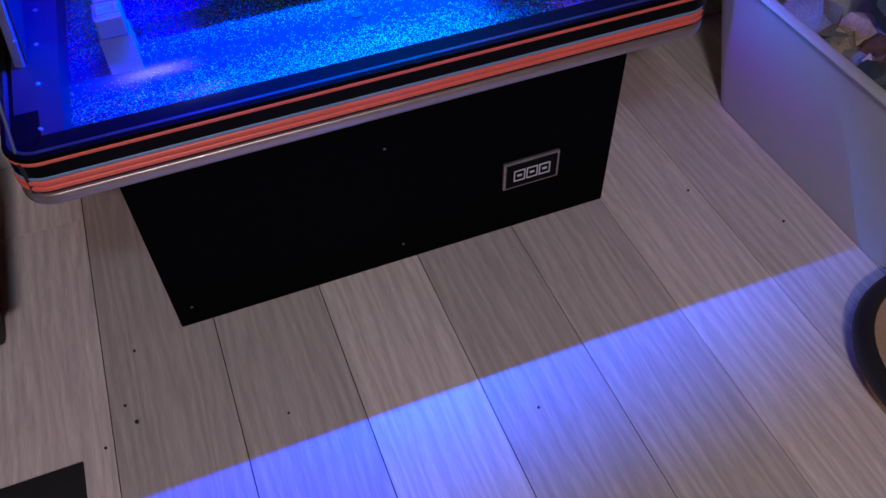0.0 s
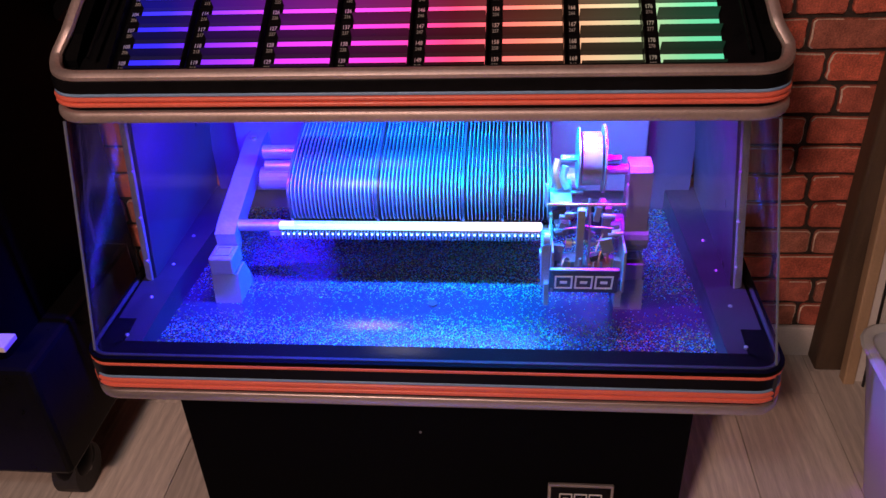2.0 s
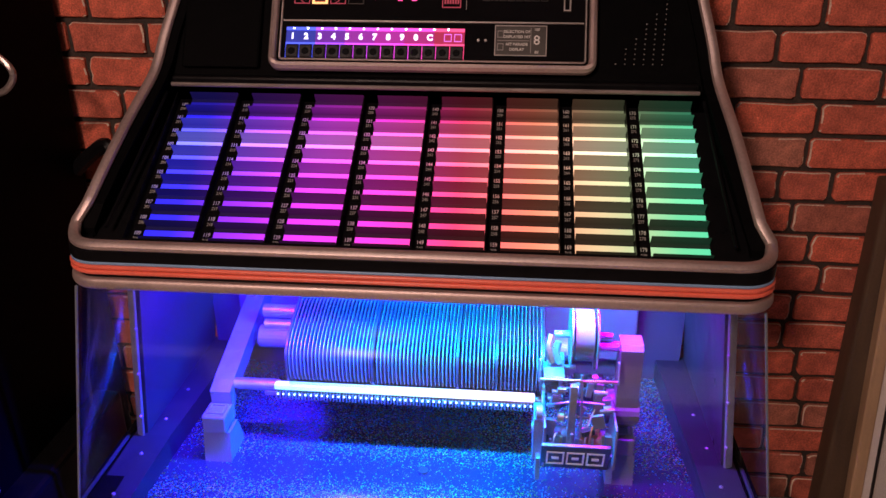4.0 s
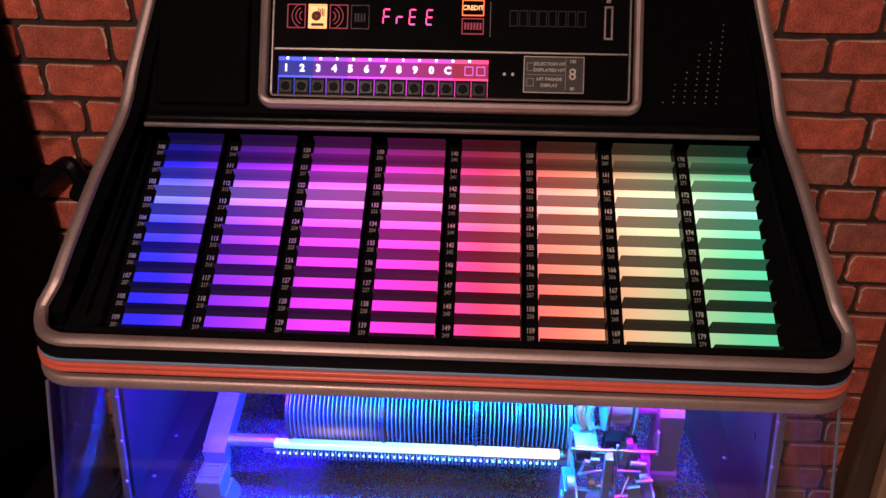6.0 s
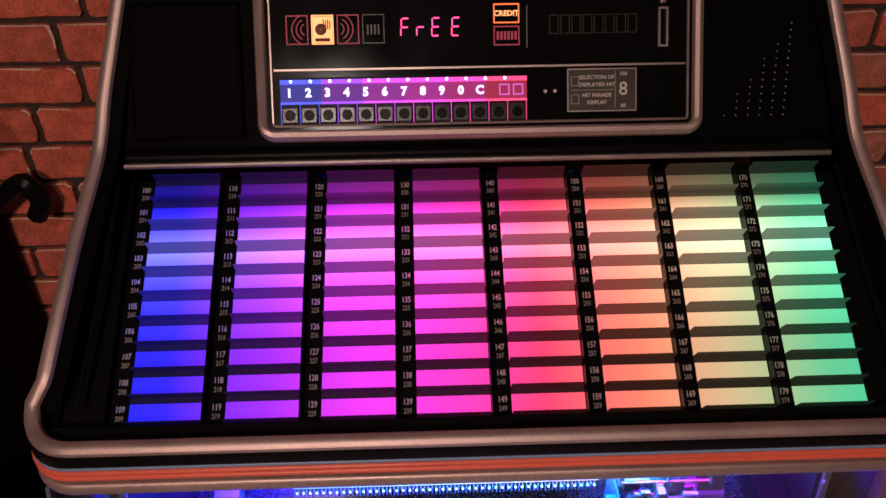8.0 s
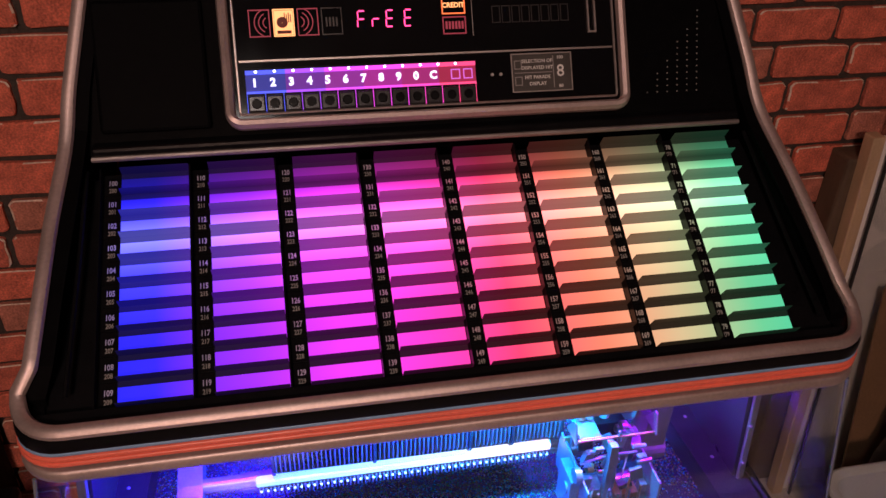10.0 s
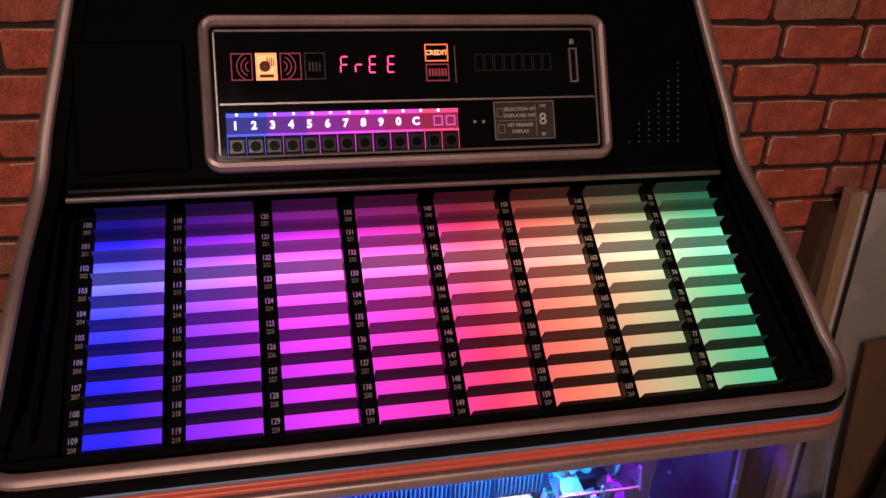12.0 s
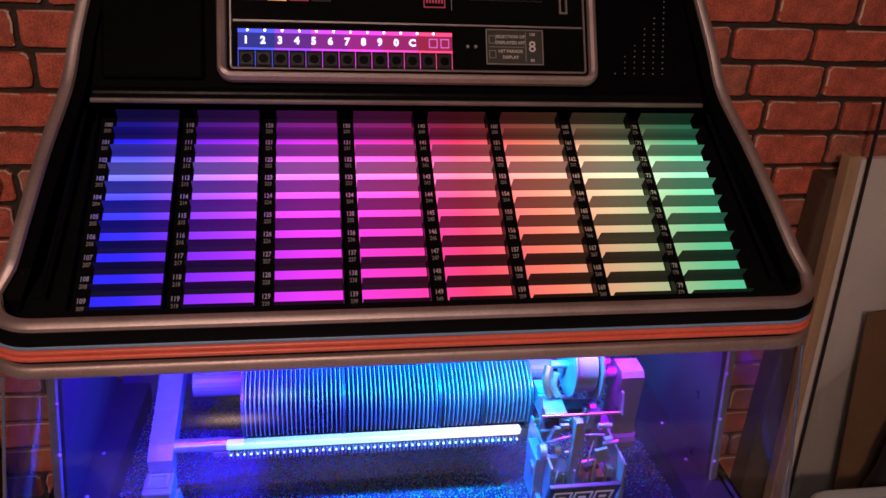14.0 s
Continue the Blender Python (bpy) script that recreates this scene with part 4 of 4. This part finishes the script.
# ---- selector carriage ----
PL = Matrix.Translation((0.252, 0.068, 0.581)) @ Matrix.Rotation(radians(20), 4, "X")
bm = bmesh.new()
box(bm, -0.055, 0.055, -0.004, 0.004, -0.031, 0.030, PL, 0.002)
carriage = P("selector_carriage", bm, mat("dark_anodised_plate", (0.05, 0.05, 0.06), 0.35, 0.4, 0.1, 40), "metal selector carriage with a dark plate")
bm = bmesh.new()
logo(bm, -0.046, 0.046, -0.017, 0.017, -0.0042, PL)
P("carriage_logo", bm, INK, parent=carriage)
C = lambda name, bm, m, label="", smooth=False: P(name, bm, m, label, smooth, parent=carriage)
for x0, x1, y0, y1, z0, z1, m, nm in (
        (0.200, 0.204, 0.07, 0.20, 0.555, 0.632, STEEL, "side_plate"), (0.313, 0.317, 0.07, 0.18, 0.555, 0.632, STEEL, "side_plate"),
        (0.202, 0.315, 0.085, 0.16, 0.566, 0.571, GREY, "tray"), (0.199, 0.235, 0.175, 0.18, 0.628, 0.640, BRASS, "crossbar"),
        (0.205, 0.300, 0.15, 0.156, 0.650, 0.655, STEEL, "crossbar"), (0.190, 0.318, 0.118, 0.122, 0.688, 0.692, BRASS, "bail_wire"),
        (0.198, 0.232, 0.120, 0.17, 0.690, 0.694, STEEL, "bracket_plate"), (0.208, 0.232, 0.17, 0.175, 0.60, 0.69, STEEL, "upright"),
        (0.185, 0.200, 0.10, 0.15, 0.545, 0.625, STEEL, "side_cheek"), (0.240, 0.252, 0.10, 0.112, 0.572, 0.690, STEEL, "lever"),
        (0.285, 0.299, 0.15, 0.165, 0.60, 0.665, GREY, "solenoid"), (0.255, 0.305, 0.19, 0.215, 0.60, 0.645, RUBBER, "coil_block"),
        (0.190, 0.198, 0.085, 0.11, 0.515, 0.56, STEEL, "foot"), (0.305, 0.316, 0.085, 0.11, 0.515, 0.56, STEEL, "foot"),
        (0.212, 0.245, 0.11, 0.14, 0.572, 0.588, STEEL, "slide_block"), (0.262, 0.300, 0.10, 0.135, 0.572, 0.582, COPPER, "contact_block"),
        (0.206, 0.236, 0.19, 0.225, 0.655, 0.680, GREY, "cam_block")):
    bm = bmesh.new()
    box(bm, x0, x1, y0, y1, z0, z1, bevel=0.001)
    C(nm, bm, m)
for s, x in ((0, 0.191), (1, 0.317)):
    bm = bmesh.new()
    prism(bm, [(0.115, 0.688), (0.125, 0.722), (0.132, 0.722), (0.155, 0.688)], x - 0.0015, x + 0.0015)
    C("bail_end", bm, STEEL)
bm = bmesh.new()
cyl(bm, (0.247, 0.178, 0.742), (0.277, 0.178, 0.742), 0.043, 36)
wheel = C("drive_wheel", bm, mat("pale_metal_drum", (0.26, 0.26, 0.27), 0.35, 0.5, 0.1, 40), "pale metal drive wheel", True)
for x in (0.242, 0.282):
    bm = bmesh.new()
    cyl(bm, (x - 0.0015, 0.178, 0.742), (x + 0.0015, 0.178, 0.742), 0.055 if x > 0.25 else 0.050, 36)
    part("flange", bm, STEEL, wheel)
bm = bmesh.new()
cyl(bm, (0.215, 0.178, 0.742), (0.31, 0.178, 0.742), 0.006, 12)
part("axle", bm, STEEL, wheel)
for pts, r, m in (([(0.263, 0.115, 0.572), (0.262, 0.118, 0.640), (0.259, 0.121, 0.700)], 0.0022, STEEL), ([(0.210, 0.17, 0.745), (0.205, 0.16, 0.725), (0.212, 0.155, 0.70)], 0.006, COPPER),
                  ([(0.222, 0.165, 0.735), (0.218, 0.16, 0.715), (0.226, 0.155, 0.70)], 0.006, STEEL), ([(0.275, 0.09, 0.575), (0.28, 0.10, 0.615), (0.30, 0.12, 0.60)], 0.0018, COPPER),
                  ([(0.268, 0.09, 0.575), (0.272, 0.11, 0.605), (0.285, 0.13, 0.63)], 0.0015, STEEL), ([(0.215, 0.09, 0.575), (0.222, 0.10, 0.60), (0.232, 0.12, 0.585)], 0.0018, STEEL),
                  ([(0.292, 0.12, 0.575), (0.296, 0.125, 0.60), (0.310, 0.13, 0.595)], 0.0016, BRASS), ([(0.205, 0.12, 0.64), (0.25, 0.125, 0.645), (0.30, 0.13, 0.64)], 0.0022, STEEL)):
    bm = bmesh.new()
    tube(bm, smooth_path(pts, 5), r, 6)
    C("wire", bm, m, "", True)
for x, y, z, r in ((0.192, 0.10, 0.64, 0.012), (0.186, 0.115, 0.60, 0.009), (0.250, 0.13, 0.665, 0.010), (0.282, 0.155, 0.672, 0.009), (0.23, 0.14, 0.605, 0.008)):
    bm = bmesh.new()
    cyl(bm, (x - 0.004, y, z), (x + 0.006, y, z), r, 18)
    C("roller", bm, STEEL if r > 0.0085 else BRASS)
rng = random.Random(21)
for k in range(34):
    bm = bmesh.new()
    x, y, z = rng.uniform(0.200, 0.312), rng.uniform(0.10, 0.18), rng.uniform(0.578, 0.683)
    pick = rng.random()
    if pick < 0.45:
        a, b, c = rng.uniform(0.003, 0.012), rng.uniform(0.002, 0.008), rng.uniform(0.003, 0.016)
        turn = Matrix.Translation((x, y, z)) @ Matrix.Rotation(rng.uniform(-0.5, 0.5), 4, "Y")
        box(bm, -a, a, -b, b, -c, c, turn, 0.0006)
        C("lever", bm, rng.choice((STEEL, STEEL, GREY, RUBBER)))
    elif pick < 0.75:
        cyl(bm, (x - rng.uniform(0.004, 0.02), y, z), (x + 0.008, y, z + rng.uniform(-0.004, 0.004)), rng.uniform(0.002, 0.006), 12)
        C("rod", bm, rng.choice((STEEL, BRASS, STEEL)))
    else:
        r = rng.uniform(0.003, 0.005)
        tube(bm, [(x + 0.0016 * j / 3, y + r * math.cos(j * 1.05), z + r * math.sin(j * 1.05)) for j in range(26)], 0.0007, 5)
        C("spring", bm, STEEL)
for k in range(6):
    bm = bmesh.new()
    cyl(bm, (0.213 + k * 0.017, 0.095, 0.571), (0.213 + k * 0.017, 0.095, 0.592 + 0.006 * (k % 3)), 0.0022, 8)
    C("pin", bm, BRASS if k % 2 else STEEL)


# ---- things round the jukebox ----
case = thing("flight_case", "tall black road case on castors beside the jukebox", "case")
bm = bmesh.new()
box(bm, -1.45, -0.772, 0.05, 0.575, 0.14, 1.75, bevel=0.012)
part("case_body", bm, BLACK, case)
bm = bmesh.new()
box(bm, -1.46, -0.715, 0.02, 0.45, 0.13, 0.40, bevel=0.01)
part("lower_drawer", bm, BLACK_PAINT, case)
for x, y in ((-0.775, 0.112), (-1.38, 0.10), (-0.82, 0.42), (-1.38, 0.42)):
    bm = bmesh.new()
    cyl(bm, (x - 0.026, y, 0.052), (x + 0.026, y, 0.052), 0.052, 28)
    castor = part("castor", bm, RUBBER, case, "black rubber castor")
    bm = bmesh.new()
    bmesh.ops.create_uvsphere(bm, u_segments=20, v_segments=12, radius=0.05, matrix=Matrix.Translation((x, y, 0.075)) @ Matrix.Diagonal((0.72, 1.05, 0.95, 1)))
    part("hood", bm, BLACK_PAINT, castor, "", True)
    bm = bmesh.new()
    cyl(bm, (x - 0.03, y, 0.052), (x + 0.03, y, 0.052), 0.007, 12)
    part("axle", bm, STEEL, castor)
    bm = bmesh.new()
    cyl(bm, (x, y, 0.11), (x, y, 0.142), 0.016, 14)
    part("stem", bm, STEEL, castor)
bm = bmesh.new()
tube(bm, smooth_path([(-0.775, 0.30, 1.165), (-0.735, 0.30, 1.160), (-0.712, 0.30, 1.130), (-0.735, 0.30, 1.100), (-0.775, 0.30, 1.095)], 5), 0.006, 8)
part("handle", bm, SILVER, case, "chrome pull handle", True)

bm = bmesh.new()
box(bm, -1.0, -0.738, 0.012, 0.052, 0.449, 0.461, bevel=0.002)
part("label_strip", bm, WHITEWOOD, case, "pale strip along the front edge")
bm = bmesh.new()
tube(bm, smooth_path([(-0.775, 0.54, 0.88), (-0.735, 0.54, 0.915), (-0.70, 0.54, 0.935), (-0.685, 0.54, 0.90), (-0.70, 0.54, 0.87)], 5), 0.016, 8)
part("latch_arm", bm, BLACK_PAINT, case, "", True)
mat_ob = bmesh.new()
box(mat_ob, -1.25, -0.637, -0.95, -0.212, 0.0, 0.006, bevel=0.002)
tagged(obj("floor_mat", mat_ob, RUBBER), "flat black rubber mat lying on the floor", "mat")

# milky storage tub
tub = thing("storage_tub", "milky clear plastic storage tub full of oddments on the floor", "tub")
bm = bmesh.new()
b0, b1 = [(0.845, -0.40), (1.28, -0.40), (1.28, 0.20), (0.845, 0.20)], [(0.79, -0.46), (1.34, -0.46), (1.34, 0.255), (0.79, 0.255)]


def ring_at(bm, pts, z, r=0.05, inset=0.0):
    out = []
    (xa, ya), (xb, yb) = pts[0], pts[2]
    xa, ya, xb, yb = xa + inset, ya + inset, xb - inset, yb - inset
    for cx, cy, a0 in ((xb - r, yb - r, 0), (xa + r, yb - r, 90), (xa + r, ya + r, 180), (xb - r, ya + r, 270)):
        for k in range(5):
            a = radians(a0 + 22.5 * k)
            out.append(bm.verts.new((cx + r * math.cos(a), cy + r * math.sin(a), z)))
    return out


rings = [ring_at(bm, b0, 0.002), ring_at(bm, b1, 0.345), ring_at(bm, b1, 0.345, inset=0.004), ring_at(bm, b0, 0.007, inset=0.004)]
for a, b in zip(rings, rings[1:]):
    for k in range(20):
        bm.faces.new((a[k], a[(k + 1) % 20], b[(k + 1) % 20], b[k]))
bm.faces.new(rings[0])
bm.faces.new(rings[3])
part("tub_body", bm, TUBPLASTIC, tub, "", True)
bm = bmesh.new()
tmp = ring_at(bm, b1, 0.346)
loop = [v.co.copy() for v in tmp]
bm.clear()
tube(bm, loop, 0.012, 8, 0.008, closed=True)
part("tub_rim", bm, TUBPLASTIC, tub, "rolled rim", True)
HEAP = [mat("oddment_" + n, c, 0.7, 0, 0.4, 30, 0.5) for n, c in (("cream", (0.5, 0.42, 0.3)), ("brown", (0.16, 0.09, 0.05)), ("green", (0.07, 0.09, 0.05)), ("grey", (0.25, 0.25, 0.26)))]
rng = random.Random(4)
for k in range(60):
    bm = bmesh.new()
    bmesh.ops.create_icosphere(bm, subdivisions=2, radius=1)
    sx, sy, sz = rng.uniform(0.03, 0.075), rng.uniform(0.03, 0.075), rng.uniform(0.025, 0.05)
    sd = rng.uniform(0, 50)
    for v in bm.verts:
        n = 1 + 0.55 * noise.noise(v.co * 1.6 + Vector((sd, sd, 0)))
        v.co = Vector((v.co.x * sx, v.co.y * sy, v.co.z * sz)) * n
    layer = k // 20
    m = Matrix.Translation((rng.uniform(0.92, 1.22), rng.uniform(-0.34, 0.14), 0.06 + 0.085 * layer + rng.uniform(0, 0.03))) @ Euler((rng.uniform(-0.6, 0.6), rng.uniform(-0.6, 0.6), rng.uniform(0, 6))).to_matrix().to_4x4()
    bmesh.ops.transform(bm, matrix=m, verts=bm.verts[:])
    tagged(obj("crumpled_bag", bm, HEAP[rng.randrange(4)], True), "crumpled bag lying in the plastic storage tub", "bag", group="bags in the tub")

bm = bmesh.new()
for x, y, r in ((-0.53, -0.02, 0.003), (-0.56, -0.13, 0.003), (-0.545, -0.17, 0.004), (-0.44, 0.01, 0.0025), (-0.60, -0.20, 0.003), (0.62, -0.05, 0.003), (-0.30, -0.25, 0.0025), (0.1, -0.4, 0.0025), (0.75, -0.2, 0.003)):
    bmesh.ops.create_icosphere(bm, subdivisions=1, radius=r, matrix=Matrix.Translation((x, y, r * 0.8)))
tagged(obj("floor_crumbs", bm, RUBBER), "dark crumbs scattered on the laminate floor", "crumbs", kind="stuff")

# shallow drum lying on the floor
drum = thing("hand_drum", "shallow round drum with black rim and tan skin, on floor", "drum", at=(0.825, -0.625, 0))
bm = bmesh.new()
cyl(bm, (0, 0, 0.0), (0, 0, 0.055), 0.19, 48)
part("drum_shell", bm, PINE, drum, "", True)
bm = bmesh.new()
tube(bm, [(0.195 * math.cos(a), 0.195 * math.sin(a), 0.05) for a in [2 * math.pi * k / 48 for k in range(48)]], 0.016, 10, 0.022, closed=True)
part("drum_rim", bm, RUBBER, drum, "black rubber rim", True)
bm = bmesh.new()
cyl(bm, (0, 0, 0.055), (0, 0, 0.060), 0.183, 48)
part("drum_skin", bm, mat("tan_drum_skin", (0.48, 0.33, 0.2), 0.6, 0, 0.2, 8), drum)


def leaning(name, label, category, material, foot, head, w, d, turn=0.0):
    """Long board standing on foot and leaning to head."""
    f, h = Vector(foot), Vector(head)
    ax = (h - f).normalized()
    sx = Vector((math.cos(turn), math.sin(turn), 0))
    sx = (sx - ax * sx.dot(ax)).normalized()
    sy = ax.cross(sx)
    m = Matrix(((sx.x, sy.x, ax.x, f.x), (sx.y, sy.y, ax.y, f.y), (sx.z, sy.z, ax.z, f.z), (0, 0, 0, 1)))
    bm = bmesh.new()
    box(bm, -w / 2, w / 2, -d / 2, d / 2, 0, (h - f).length, m, min(w, d) * 0.12)
    return tagged(obj(name, bm, material), label, category)


leaning("wooden_post", "weathered dark wooden post standing against the brick wall", "post", DARKWOOD, (0.900, 0.560, 0.0), (0.895, 0.562, 0.90), 0.085, 0.06)
white = leaning("white_board", "tall white painted board leaning against the brick wall", "board", WHITEWOOD, (1.19, 0.505, 0.0), (1.147, 0.530, 0.955), 0.50, 0.018)
leaning("pine_batten", "pale pine batten standing along the white board", "batten", PINE, (0.922, 0.497, 0.0), (0.880, 0.522, 0.955), 0.026, 0.03)
leaning("cardboard_sheet", "brown cardboard sheet leaning in front of the white board", "cardboard", mat("brown_cardboard", (0.20, 0.115, 0.06), 0.8, 0, 0.2, 12, 0.2), (1.235, 0.41, 0.0), (1.190, 0.470, 0.645), 0.42, 0.006)
pane = thing("clear_pane", "thin clear plastic pane leaning before the white board", "pane", at=(1.185, 0.478, 0.0))
pane.rotation_euler = (radians(-1.7), radians(-2.65), 0)
bm = bmesh.new()
box(bm, -0.23, 0.23, -0.002, 0.002, 0.0, 1.08)
sheet = part("sheet", bm, glass_mat("clear_pane_plastic", (0.95, 0.96, 0.96), 0.05, 0.5), pane)
sheet.visible_shadow = False
bm = bmesh.new()
box(bm, -0.2345, -0.2305, -0.003, 0.003, 0.0, 1.08)
part("edge_strip", bm, RUBBER, pane, "thin dark edging strip")
bm = bmesh.new()
bmesh.ops.create_uvsphere(bm, u_segments=32, v_segments=18, radius=1)
for v in bm.verts:
    k = 1.0 if v.co.z > 0 else 1.0 + 0.18 * math.sin(-v.co.z * math.pi)
    v.co = Vector((1.20 + 0.19 * k * v.co.x, 0.335 + 0.062 * k * v.co.y, 0.32 + 0.32 * v.co.z))
tagged(obj("instrument_bag", bm, RUBBER, True), "rounded black instrument bag standing behind the plastic tub", "bag")

bm = bmesh.new()
box(bm, -2.2, 0.865, 0.585, WALL_Y - 0.0, 0.0, 0.085, bevel=0.003)
tagged(obj("baseboard", bm, WHITEWOOD), "white painted skirting board under the brick wall", "baseboard", kind="structure")

# ---- planks of the floor ----
rng = random.Random(9)
for i in range(-8, 10):
    x0 = 0.0275 + i * 0.2045
    y = rng.uniform(-0.92, -0.68) - 1.28 * 3
    while y < 0.60:
        ya, yb = max(y, -3.4), min(y + 1.28, 0.60)
        if yb - ya > 0.02:
            bm = bmesh.new()
            box(bm, -0.1013, 0.1013, -(yb - ya) / 2 + 0.0008, (yb - ya) / 2 - 0.0008, -0.01, 0.0)
            q = part("plank", bm, PLANK, floor_ob)
            q.location = (x0 + 0.10225, (ya + yb) / 2, 0)
        y += 1.28

# ---- bricks of the wall ----
PITCH_Z, BRICK_H = 0.0682, 0.0575
brick_mesh = {}
rng = random.Random(12)


def brick_data(k, w):
    """Uneven brick with rounded corners; the arris along its top and one end is mostly paler."""
    if k not in brick_mesh:
        rb = random.Random(k)
        hw, hh, c = w / 2, BRICK_H / 2, rb.uniform(0.005, 0.009)
        corners = [(-hw, -hh, 1, 1), (hw, -hh, -1, 1), (hw, hh, -1, -1), (-hw, hh, 1, -1)]
        pts = []
        for n, (x, z, dx, dz) in enumerate(corners):
            a, b = (x, z + dz * c), (x + dx * c, z)
            if n % 2:
                a, b = b, a
            pts += [a, (x + dx * c * 0.3, z + dz * c * 0.3), b]
            nx, nz = corners[(n + 1) % 4][:2]
            for f in (0.35, 0.65):
                pts.append((x + (nx - x) * f, z + (nz - z) * f))
        pts = [(x + rb.uniform(-1, 1) * 0.0014, z + rb.uniform(-1, 1) * 0.0016) for x, z in pts]
        bm = bmesh.new()
        shrink = [1 - rb.uniform(0.0016, 0.0036) / math.hypot(x, z) for x, z in pts]
        inner = [bm.verts.new((x * f, rb.uniform(-0.0012, 0.0006), z * f)) for (x, z), f in zip(pts, shrink)]
        outer = [bm.verts.new((x, 0.0022, z)) for x, z in pts]
        deep = [bm.verts.new((x, 0.012, z)) for x, z in pts]
        bm.faces.new(inner)
        end = rb.choice((-1, 1, 1, 0))
        m = len(pts)
        for a in range(m):
            b = (a + 1) % m
            ring = bm.faces.new((inner[a], outer[a], outer[b], inner[b]))
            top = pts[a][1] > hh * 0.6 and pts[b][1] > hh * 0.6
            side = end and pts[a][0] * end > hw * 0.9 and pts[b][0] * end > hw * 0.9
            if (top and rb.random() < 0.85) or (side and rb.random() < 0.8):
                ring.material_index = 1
            bm.faces.new((outer[a], deep[a], deep[b], outer[b]))
        me = bpy.data.meshes.new("brick")
        bmesh.ops.recalc_face_normals(bm, faces=bm.faces[:])
        bm.to_mesh(me)
        bm.free()
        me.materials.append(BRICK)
        me.materials.append(PALE_EDGE)
        brick_mesh[k] = me
    return brick_mesh[k]


rest = bmesh.new()
for j in range(36):
    z = 0.121 + j * PITCH_Z
    x = -2.19 + rng.uniform(0, 0.12)
    while x < 2.35:
        kind = rng.choice((0, 0, 0, 1, 1, 2))
        w = (0.152, 0.140, 0.092)[kind]
        xc = x + w / 2
        near = -1.15 < xc < 1.3 and 0.1 < z < 1.5 and not (abs(xc) < 0.42 and z < 1.35)
        if near:
            q = new("brick", brick_data(kind * 9 + rng.randrange(9), w))
            q.location = (xc, WALL_Y - 0.010, z)
            q.parent = wall_north
        else:
            box(rest, x, x + w, WALL_Y - 0.010, WALL_Y + 0.002, z - BRICK_H / 2, z + BRICK_H / 2)
        x += w + 0.0105
q = part("far_bricks", rest, BRICK, wall_north, "bricks further up and away")
q["kind"] = "stuff"
